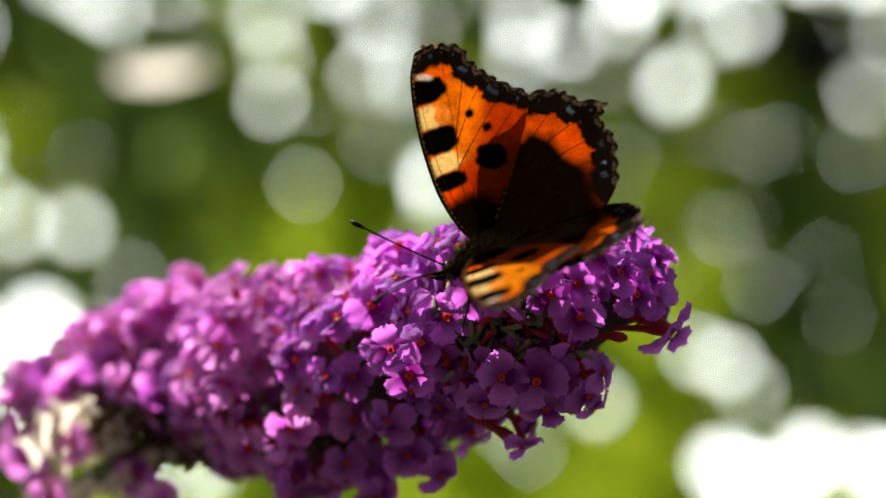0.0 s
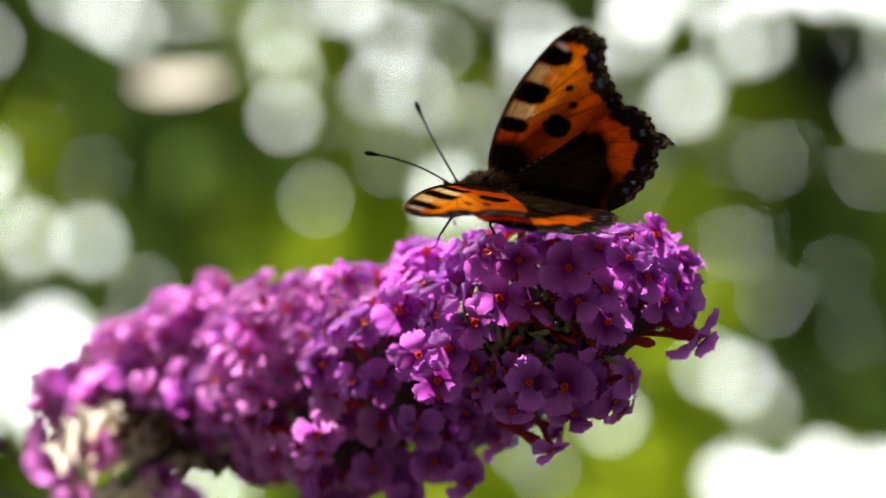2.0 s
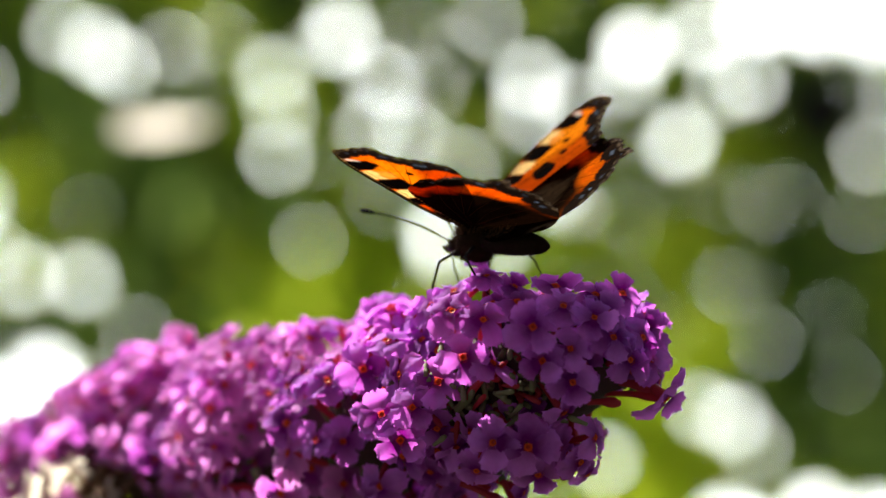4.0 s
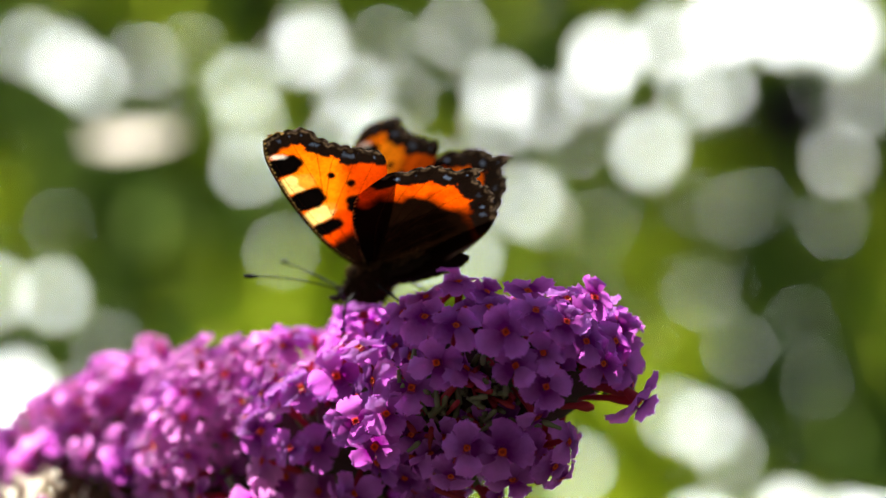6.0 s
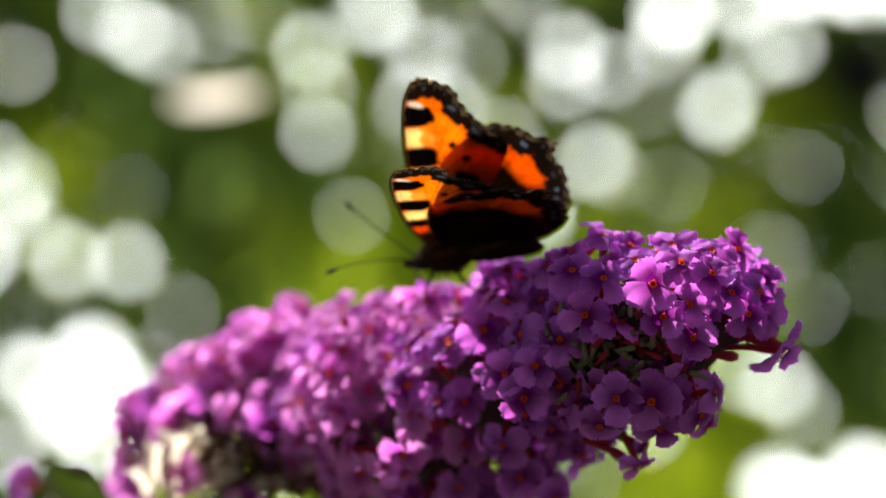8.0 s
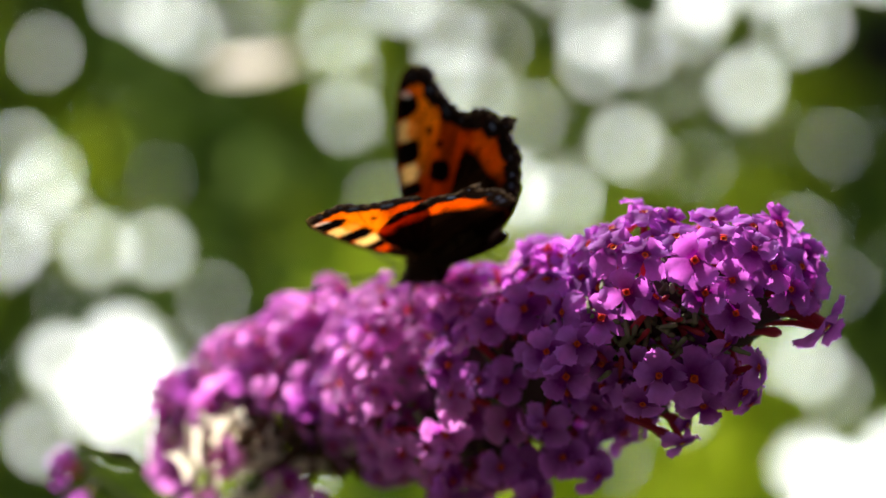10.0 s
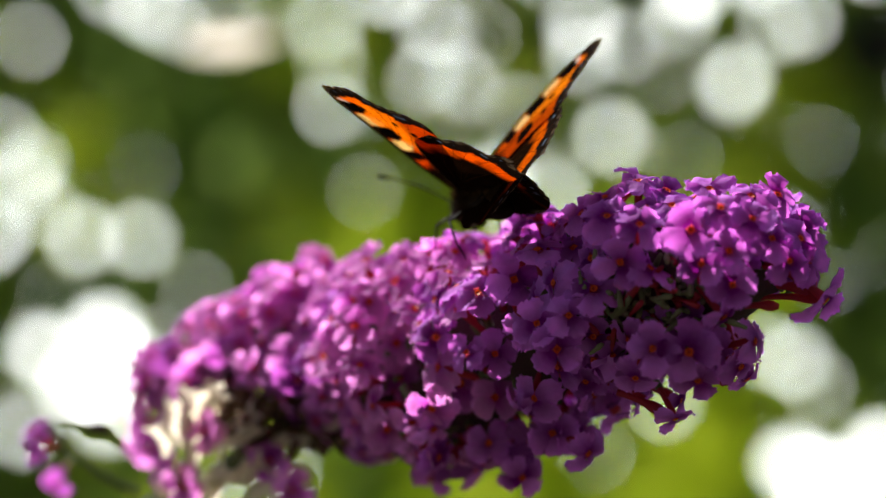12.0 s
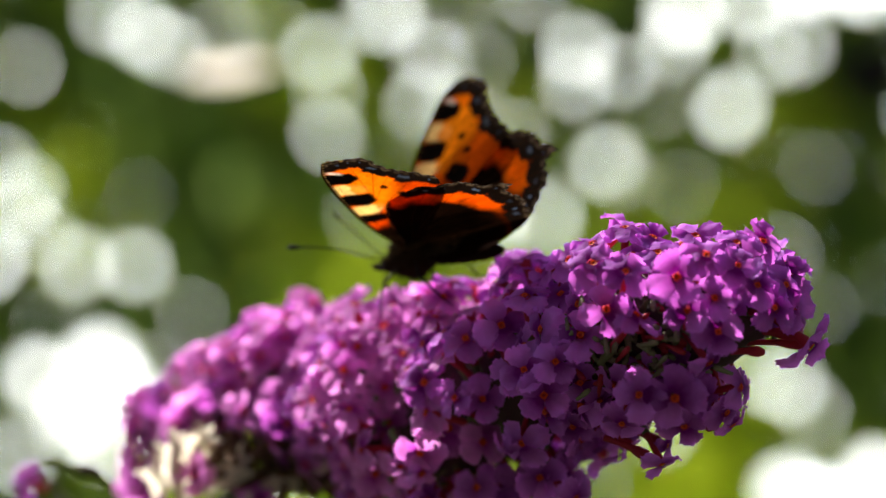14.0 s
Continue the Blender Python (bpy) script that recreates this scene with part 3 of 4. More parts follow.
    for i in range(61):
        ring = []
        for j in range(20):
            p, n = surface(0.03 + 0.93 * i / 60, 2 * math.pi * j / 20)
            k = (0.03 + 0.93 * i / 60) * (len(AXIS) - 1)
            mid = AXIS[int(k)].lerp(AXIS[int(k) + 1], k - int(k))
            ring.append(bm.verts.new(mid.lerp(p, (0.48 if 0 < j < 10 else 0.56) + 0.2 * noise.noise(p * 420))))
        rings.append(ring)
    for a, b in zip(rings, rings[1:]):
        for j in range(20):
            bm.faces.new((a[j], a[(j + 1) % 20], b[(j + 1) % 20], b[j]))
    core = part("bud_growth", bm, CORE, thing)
    tagged(core, "dark core inside the panicle that stands for shade between florets", kind="stuff")
    # stalks inside the panicle
    bm = bmesh.new()
    for n in range(150):
        s = rng.random()
        a = rng.uniform(0, 6.3)
        p, way = surface(s, a)
        q, _ = surface(min(s + 0.05, 0.99), a)
        k = int(min(s + 0.05, 0.99) * (len(AXIS) - 1))
        sweep(bm, [AXIS[k], AXIS[k].lerp(p, 0.4) + Vector((0, 0, -0.4 * MM)), AXIS[k].lerp(p, 0.75)], [0.6 * MM, 0.5 * MM, 0.35 * MM], 5)
    stalks = part("stalk_growth", bm, CALYX, thing)
    tagged(stalks, "green branching growth between the florets", kind="stuff")
    # young green calyces and red tubes in the hollow under the free end
    for name, mat, count, label in (("calyx_growth", RACHIS, 110, "green calyces in the hollow of the panicle"), ("tube_growth", TUBE_FAR, 40, "red corolla tubes in the hollow of the panicle")):
        bm = bmesh.new()
        while count:
            s, a = rng.uniform(0.12, 0.62), radians(rng.uniform(-60, 40))
            p, way = surface(s, a)
            if ((p.x / MM - 6.5) / 11) ** 2 + (((p.z - 1.3) / MM + 11.2) / 5.2) ** 2 > 1:
                continue
            count -= 1
            way = (way + Vector((rng.gauss(0, 0.5), rng.gauss(0, 0.3), rng.gauss(0, 0.5)))).normalized()
            p = p - way * rng.uniform(5.0, 8.5) * MM
            long = rng.uniform(2.0, 4.0)
            sweep(bm, [p + way * q * long * MM for q in (0, 0.4, 0.75, 1.0)], [r * MM for r in (0.25, 0.3, 0.42, 0.3)], 6)
        tagged(part(name, bm, mat, thing), label, kind="stuff")
    return thing


flower = panicle()

# closed buds on their tubes
def closed_bud(root, end, thick):
    bm = bmesh.new()
    root, end = Vector(root) * MM, Vector(end) * MM
    sweep(bm, [root.lerp(end, k / 7) + Vector((0, 0, 0.25 * MM * math.sin(k / 7 * math.pi))) for k in range(8)], [thick * q * MM for q in (0.8, 0.75, 0.75, 0.8, 0.9, 1.35, 1.4, 0.6)], 8)
    part("closed_bud", bm, TUBE, flower, "closed reddish flower bud on its tube")


closed_bud((18.6, 0, 1288.4), (23.9, -1, 1288.5), 0.5)
closed_bud((3.4, 3, 1277.9), (9.6, 2, 1275.0), 0.55)
closed_bud((6.0, 4, 1279.0), (11.0, 5, 1276.8), 0.5)
closed_bud((21.0, 2, 1291.2), (28.6, 0, 1290.4), 0.6)
closed_bud((21.5, 3, 1289.6), (29.6, 1, 1289.2), 0.5)
closed_bud((16.0, 0, 1281.6), (17.0, 0, 1278.6), 0.7)

# stem down to the ground
bm = bmesh.new()
stem_line = catmull([(-0.030, 0.044, 1.2790), (-0.038, 0.051, 1.2740), (-0.0452, 0.056, 1.2702), (-0.0560, 0.063, 1.2622), (-0.075, 0.075, 1.245), (-0.120, 0.11, 1.15), (-0.15, 0.15, 0.9), (-0.16, 0.2, 0.5), (-0.16, 0.22, -0.02)], 8)
sweep(bm, stem_line, [0.75 * MM + 4 * MM * (n / len(stem_line)) ** 1.5 for n in range(len(stem_line))], 10)
part("stem", bm, CALYX, flower, "green stem of the panicle")


# ---- withered florets and a side shoot near the foot ----
def withered(foot, mouth, wide, seed):
    """A dried corolla: a limp tube, split along its back, that narrows to its foot and ends in a torn rim."""
    rng = random.Random(seed)
    bm = bmesh.new()
    foot, mouth = (Vector(p) * MM + Vector((1.2, -9.0, 0.6)) * MM for p in (foot, mouth))
    ahead = (mouth - foot).normalized()
    front = (Vector((0, -1, 0)) + ahead * ahead.y).normalized()
    across = ahead.cross(front)
    rows = []
    for k, q in enumerate((0.35, 0.4, 0.55, 0.75, 0.95, 1.0, 0.95, 0.85, 0.8, 0.85, 1.0, 1.2)):
        mid = foot.lerp(mouth, k / 11) + across * (0.6 * MM * math.sin(k * 0.45 + seed))
        ragged = 0.22 if k > 9 else 0.08
        rows.append([bm.verts.new(mid + (front * math.cos(a) + across * math.sin(a)) * wide * q * MM * (1 + 0.12 * math.sin(5 * a + seed))
                                  + Vector((rng.gauss(0, ragged), rng.gauss(0, ragged), rng.gauss(0, ragged))) * wide * MM) for a in (radians(-115 + 23 * n) for n in range(11))])
    for a, b in zip(rows, rows[1:]):
        for n in range(10):
            bm.faces.new((a[n], a[n + 1], b[n + 1], b[n]))
    part("withered_floret", bm, WITHERED, flower, "cream and brown withered floret")


withered((-58.1, 55, 1265.0), (-56.2, 53, 1277.0), 1.7, 1)
withered((-59.6, 58, 1268.5), (-59.9, 55, 1275.8), 1.2, 2)
withered((-56.0, 56, 1268.5), (-54.2, 54, 1275.5), 1.3, 3)
withered((-54.2, 55, 1267.4), (-47.4, 52, 1272.4), 1.4, 4)
withered((-56.2, 54, 1262.6), (-51.2, 50, 1266.6), 1.5, 5)
withered((-57.2, 55, 1260.6), (-52.0, 51, 1264.0), 1.2, 6)
withered((-51.8, 54, 1264.0), (-46.0, 52, 1266.2), 1.6, 7)
withered((-63.0, 58, 1261.6), (-58.0, 53, 1264.4), 1.4, 8)
withered((-54.0, 56, 1275.4), (-52.2, 52, 1276.8), 1.1, 9)
withered((-45.6, 54, 1268.4), (-39.8, 52, 1269.6), 1.3, 10)
withered((-52.0, 56, 1270.5), (-47.5, 52, 1274.0), 1.1, 11)
withered((-61.5, 57, 1267.0), (-62.6, 54, 1272.0), 1.0, 12)
withered((-37.8, 47, 1271.8), (-33.4, 45, 1272.9), 0.8, 13)
withered((-50.6, 55, 1260.6), (-45.0, 52, 1262.4), 1.3, 14)


def spent_calyces():
    """Brown calyces that lost their florets, crowded under the arch of the panicle."""
    rng = random.Random(77)
    bm = bmesh.new()
    for n in range(210):
        k = rng.random()
        foot = Vector((-52 + 22 * k, 51 - 9 * k, 1274.5 - 1.5 * k)) + Vector((rng.gauss(0, 1.2), rng.uniform(-4, 5), rng.uniform(-3.6, 3.4)))
        way = Vector((rng.gauss(0, 0.6), -0.5 + rng.gauss(0, 0.5), -0.5 + rng.gauss(0, 0.5))).normalized()
        sweep(bm, [(foot + way * q) * MM for q in (0, 1.2, 2.4, 3.4)], [r * MM for r in (0.35, 0.7, 0.75, 0.5)], 6)
    ob = part("spent_growth", bm, SPENT, flower)
    tagged(ob, "brown spent calyces under the arching panicle", kind="stuff")


spent_calyces()
bm = bmesh.new()
for line in (((-66.5, 70, 1264.5), (-69.5, 67, 1268.6), (-72.5, 66, 1270.7), (-77.0, 66, 1272.0), (-80.6, 66, 1272.2)),
             ((-67.0, 70, 1260.5), (-70.5, 67, 1262.4), (-75.0, 66, 1265.6), (-80.3, 66, 1269.8))):
    path = [p * MM for p in catmull(line, 6)]
    sweep(bm, path, [(0.62 - 0.34 * k / len(path)) * MM for k in range(len(path))], 7)
part("side_shoot", bm, RACHIS, flower, "thin dark forked side shoot")
bm = bmesh.new()
sweep(bm, [Vector(p) * MM for p in ((-70.9, 66.4, 1270.0), (-71.8, 66.0, 1270.6), (-72.9, 65.8, 1270.9), (-74.2, 65.8, 1271.0), (-75.0, 65.8, 1271.1))], [q * MM for q in (0.4, 1.0, 1.15, 0.85, 0.3)], 9)
part("bud", bm, CORE, flower, "small dark dry bud")
for n, (x, z, way, size) in enumerate(((-82.6, 1270.4, (-0.5, -0.5, 0.6), 0.75), (-83.0, 1267.6, (-0.8, -0.5, -0.2), 0.8), (-79.6, 1262.4, (-0.3, -0.7, -0.5), 0.8))):
    set_floret(floret_kit(50 + n, 0.6), flower, facing((x * MM, 0.066, z * MM), way, n * 1.3, size))


# ---- butterfly ----
FORE = [(-2.01, 0.2), (0.4, 0.0), (1.38, 2.96), (1.8, 7.39), (1.23, 12.8), (0.18, 17.73), (-1.3, 22.16), (-2.8, 24.53), (-4.24, 25.51), (-6.21, 24.82), (-8.64, 23.25), (-9.06, 21.08), (-10.35, 18.52), (-11.96, 16.15), (-13.57, 14.09), (-12.67, 11.62), (-8.78, 6.89), (-5.12, 2.96)]
HIND = [(-0.6, -0.8), (-0.9, 3.5), (-2.8, 9.0), (-5.8, 13.6), (-10.6, 15.4), (-14.8, 14.6), (-17.3, 13.3), (-19.0, 11.2), (-21.9, 9.6), (-20.4, 7.8),
        (-21.0, 5.0), (-20.2, 2.6), (-18.8, -0.6), (-14.8, -3.4), (-9.0, -4.8), (-4.0, -4.0)]


def outline(points, first, last, bumps):
    """A closed smooth wing edge, scalloped between two of its points."""
    out, n = [], len(points)
    ring = [Vector((*p, 0)) for p in points]
    for k in range(n):
        a, b, c, d = ring[k - 1], ring[k], ring[(k + 1) % n], ring[(k + 2) % n]
        for j in range(9):
            t = j / 9
            q = 0.5 * (2 * b + (c - a) * t + (2 * a - 5 * b + 4 * c - d) * t * t + (3 * b - a - 3 * c + d) * t ** 3)
            if first <= k < last:
                way = Vector((c.y - b.y, b.x - c.x, 0)).normalized()
                phase = ((k - first + t) / (last - first) * bumps + 0.22 * math.sin(2.1 * (k + t))) * math.pi
                q = q + way * (0.48 + 0.2 * math.sin(2.3 * phase)) * (abs(math.sin(phase)) - 0.6)
            out.append((q.x, q.y))
    return out


def inside(x, y, ring):
    hit = False
    for (ax, ay), (bx, by) in zip(ring, ring[1:] + ring[:1]):
        if (ay > y) != (by > y) and x < (bx - ax) * (y - ay) / (by - ay) + ax:
            hit = not hit
    return hit


def soft(x, edge, width=0.28):
    return min(max((edge - x) / width + 0.5, 0.0), 1.0)


def blob(x, y, cx, cy, rx, ry, turn=0.0):
    """How far within an uneven spot a place lies: 1 inside, 0 outside."""
    c, s = math.cos(turn), math.sin(turn)
    u, v = ((x - cx) * c + (y - cy) * s) / rx, (-(x - cx) * s + (y - cy) * c) / ry
    return soft((abs(u) ** 2.6 + abs(v) ** 2.6) ** (1 / 2.6) + 0.16 * noise.noise(Vector((x * 0.9, y * 0.9, 1))), 1.0, 0.28 / min(rx, ry))


ORANGE, DEEP, YELLOW, WHITE = (0.80, 0.165, 0.003), (0.58, 0.062, 0.002), (0.84, 0.57, 0.21), (0.62, 0.57, 0.48)
AMBER = (0.82, 0.23, 0.006)
BLACK, BROWN, BLUE = (0.005, 0.0035, 0.003), (0.013, 0.006, 0.0028), (0.25, 0.33, 0.45)


def blend(a, b, k):
    return tuple(p + (q - p) * k for p, q in zip(a, b))


def margin_colour(colour, gap, along, wide):
    """The dark toothed border with its row of blue-grey crescents."""
    tooth = wide * (0.78 + 0.36 * abs(math.sin(along)))
    colour = blend(colour, (0.016, 0.010, 0.007), soft(gap, tooth))
    lune = soft(abs(gap - wide * 0.52), 0.30, 0.3) * soft(abs(math.sin(along + math.pi / 2)), 0.62, 0.3)
    colour = blend(colour, BLUE, 0.5 * lune)
    line = soft(abs(gap - 0.55), 0.13, 0.2)
    colour = blend(colour, (0.26, 0.19, 0.12), 0.55 * line * (0.5 + 0.5 * math.sin(along * 1.7 + 1.0)))
    return blend(colour, (0.42, 0.34, 0.26), 0.35 * soft(gap, 0.22, 0.15) * soft(abs(math.sin(along)), 0.75, 0.3))


def fore_colour(x, y, gap, along, root):
    # hind strip of the forewing painted deeper red where the hindwing dims transmitted light
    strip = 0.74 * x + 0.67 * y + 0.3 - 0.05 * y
    x += 0.04 * y
    c = blend(DEEP, ORANGE, min(max((y - 4) / 9, 0), 1))
    c = blend(c, YELLOW, blob(x, y, -0.2, 10.5, 2.7, 1.25))
    c = blend(c, YELLOW, blob(x, y, -0.8, 16.5, 2.7, 1.55, 0.2))
    c = blend(c, AMBER, 0.85 * blob(x, y, -4.4, 14.6, 3.1, 5.4))
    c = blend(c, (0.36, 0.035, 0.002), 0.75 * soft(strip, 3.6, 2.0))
    c = blend(c, BLACK, blob(x, y, 0.2, 8.1, 2.2, 1.15, 0.1))
    c = blend(c, BLACK, blob(x, y, -0.5, 13.5, 2.6, 1.75, 0.15))
    c = blend(c, BLACK, blob(x, y, -1.2, 20.0, 2.9, 1.6, 0.15))
    c = blend(c, WHITE, 0.85 * blob(x, y, -1.9, 21.7, 1.1, 0.42, 0.5))
    c = blend(c, BLACK, blob(x, y, -5.9, 8.7, 2.0, 1.6, 0.5))
    c = blend(c, BLACK, blob(x, y, -5.5, 14.8, 0.55, 0.55))
    c = blend(c, BLACK, blob(x, y, -6.9, 12.3, 0.6, 0.55))
    c = blend(c, BROWN, soft(root + 0.8 * noise.noise(Vector((x * 0.5, y * 0.5, 4))) - 0.25 * min(x + 3, 0), 5.6, 1.4))
    c = blend(c, (0.014, 0.009, 0.006), soft(22.3 - y - 0.5 * noise.noise(Vector((x * 0.8, y * 0.8, 6))), 0.0, 0.6))
    c = blend(c, (0.30, 0.21, 0.14), 0.6 * blob(x, y, -3.0, 23.9, 1.3, 0.35, -0.5))
    return c


def hind_colour(x, y, gap, along, root):
    c = blend(DEEP, ORANGE, 0.5 + 0.3 * noise.noise(Vector((x * 0.6, y * 0.6, 9))))
    edge = 15.3 + 1.3 * noise.noise(Vector((x * 0.45, y * 0.45, 7)))
    edge -= 2.2 * soft(-x, 9.5, 4.0)
    c = blend(c, BROWN, soft(root, edge, 1.4))
    c = blend(c, BLACK, 0.35 * soft(root, 9.0, 5.0))
    c = blend(c, BROWN, 0.9 * soft(y, 3.8, 3.0))
    # the inner edge carries buff hairs
    return blend(c, (0.30, 0.22, 0.15), 0.5 * soft(y + 0.1 * x, -4.6, 0.4) * soft(x, -12.0, 2.0))


def wing_mesh(name, points, first, last, bumps, colours, wide, mirror):
    """A thin cambered sheet in the wing's own plane: x forward, y outward."""
    from mathutils.geometry import delaunay_2d_cdt
    ring = outline(points, first, last, bumps)
    step = 0.24
    xs, ys = [p[0] for p in ring], [p[1] for p in ring]
    verts = [Vector(p) for p in ring]
    edge = np.array(ring)
    nx, ny = int((max(xs) - min(xs)) / step), int((max(ys) - min(ys)) / step)
    for i in range(nx):
        for j in range(ny):
            x, y = min(xs) + (i + 0.5 + 0.5 * (j % 2)) * step, min(ys) + (j + 0.5) * step
            if inside(x, y, ring) and np.hypot(edge[:, 0] - x, edge[:, 1] - y).min() > 0.16:
                verts.append(Vector((x, y)))
    n = len(ring)
    co, _, faces, *_ = delaunay_2d_cdt(verts, [(k, (k + 1) % n) for k in range(n)], [], 1, 1e-4)
    me = bpy.data.meshes.new(name)
    sign = -1 if mirror else 1
    flat = [(p.x, p.y) for p in co]
    lift = lambda x, y: 0.55 * math.sin(min(y, 26) / 26 * math.pi) - 0.10 * math.sin(x * 1.1 + y * 0.3) * min(y / 12, 1)
    me.from_pydata([(x * MM, sign * y * MM, lift(x, y) * MM) for x, y in flat], [], [tuple(fa)[::sign] for fa in faces])
    margin = edge[first * 9:last * 9]
    layer = me.color_attributes.new("pattern", "FLOAT_COLOR", "POINT")
    for k, (x, y) in enumerate(flat):
        d = np.hypot(margin[:, 0] - x, margin[:, 1] - y)
        near = int(d.argmin())
        gap, along = float(d[near]), near / len(margin) * bumps * math.pi
        c = colours(x, y, gap, along, math.hypot(x + 0.5, y))
        c = margin_colour(c, gap + 0.25 * noise.noise(Vector((x * 1.5, y * 1.5, 5))), along, wide)
        rim = float(np.hypot(edge[:, 0] - x, edge[:, 1] - y).min())
        if x > -6 and rim < 1.0 and y > 1:
            c = blend(c, BLACK, 0.85 * soft(rim, 0.55, 0.3))
            if math.sin(y * 9) > 0.3:
                c = blend(c, YELLOW, 0.5 * soft(rim, 0.3, 0.2))
        layer.data[k].color = (*c, 1)
    me.materials.append(WING)
    me.polygons.foreach_set("use_smooth", [True] * len(me.polygons))
    return me, lift


FORE_VEINS = [((-0.02, 0.49), (0.48, 7.84), (-0.44, 15.68), (-2.58, 24.01)), ((-0.22, 0.49), (-1.52, 7.84), (-3.12, 12.74), (-6.18, 24.11)), ((-3.12, 12.74), (-6.76, 18.62), (-8.71, 22.34)), ((-3.1, 12.15), (-7.06, 16.17), (-10.05, 18.42)), ((-1.98, 9.31), (-7.03, 12.94), (-11.66, 16.07)), ((-0.96, 3.92), (-5.37, 9.02), (-12.97, 13.92))]
HIND_VEINS = [((-1.6, 0.6), (-6, 8), (-11.8, 13.6)), ((-2, 0.6), (-8, 8), (-14.8, 14)), ((-5, 4.2), (-11, 9), (-17.2, 12.8)), ((-6, 4.4), (-13, 8), (-20.5, 9.4)),
              ((-5, 3.4), (-12.5, 5.6), (-20.2, 6.4)), ((-2.5, 0.8), (-10, 3.2), (-19.8, 3.6)), ((-2.5, 0.6), (-10, 1.4), (-18.2, 1.2))]


def wing(name, parent, mirror, hind):
    if hind:
        me, lift = wing_mesh(name, HIND, 4, 12, 13, hind_colour, 3.2, mirror)
    else:
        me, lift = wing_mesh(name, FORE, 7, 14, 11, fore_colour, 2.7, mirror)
    ob = new(name, me)
    ob.parent = parent
    sign = -1 if mirror else 1
    lines = [catmull([(*q, 0) for q in line], 7) for line in (HIND_VEINS if hind else FORE_VEINS)]
    for line in lines:
        bm = bmesh.new()
        sweep(bm, [(p.x * MM, sign * p.y * MM, lift(p.x, p.y) * MM) for p in line], [(0.05 - 0.03 * k / len(line)) * MM for k in range(len(line))], 5)
        part("vein", bm, VEIN, ob)
    if hind:
        # long brown hairs on the upper side near the body
        rng, bm = random.Random(8), bmesh.new()
        for n in range(1500):
            x, y = rng.uniform(-13, -1), rng.uniform(0.1, 5.6)
            p = Vector((x, sign * y, lift(x, y) + 0.1))
            tip = p + Vector((-1, sign * rng.uniform(-0.1, 0.5), rng.uniform(0.05, 0.45))) * rng.uniform(1.2, 2.4)
            a, b, c, d = (bm.verts.new(q * MM) for q in (p + Vector((0, 0.03, 0)), p - Vector((0, 0.03, 0)), p + Vector((0, 0, 0.05)), tip))
            for f3 in ((a, b, d), (b, c, d), (c, a, d)):
                bm.faces.new(f3)
        part("wing_hair", bm, WING_HAIR, ob, "brown hair at the wing's base")
    if not hind:
        bm = bmesh.new()
        line = catmull([(*q, 0) for q in FORE[1:8]], 5)
        sweep(bm, [(p.x * MM, sign * p.y * MM, lift(p.x, p.y) * MM) for p in line], [(0.24 - 0.14 * k / len(line)) * MM for k in range(len(line))], 6)
        part("leading_edge", bm, VEIN, ob, "dark speckled leading edge vein")
    return ob


def ball(bm, place, radii, rings=10, sides=14, index=0):
    made = bmesh.ops.create_uvsphere(bm, u_segments=sides, v_segments=rings, radius=1.0)
    for v in made["verts"]:
        v.co = Vector((v.co.x * radii[0] + place[0], v.co.y * radii[1] + place[1], v.co.z * radii[2] + place[2])) * MM


def fur(bm, rng, count, place, radii, long, lean, above=-2.0):
    """Thin tapered hairs standing on an oval, or on the part of it above a height."""
    for _ in range(count):
        w = Vector((rng.gauss(0, 1), rng.gauss(0, 1), rng.gauss(0, 1))).normalized()
        if w.z < above:
            continue
        p = Vector((w.x * radii[0] + place[0], w.y * radii[1] + place[1], w.z * radii[2] + place[2]))
        tip = p + (w + Vector(lean) + 0.3 * Vector((rng.gauss(0, 1), rng.gauss(0, 1), rng.gauss(0, 1)))).normalized() * long * rng.uniform(0.6, 1.3)
        side = w.orthogonal().normalized() * 0.05
        other = w.cross(side).normalized() * 0.05
        a, b, c, d = (bm.verts.new(q * MM) for q in (p + side, p - side * 0.5 + other, p - side * 0.5 - other, tip))
        for f3 in ((a, b, d), (b, c, d), (c, a, d)):
            bm.faces.new(f3)


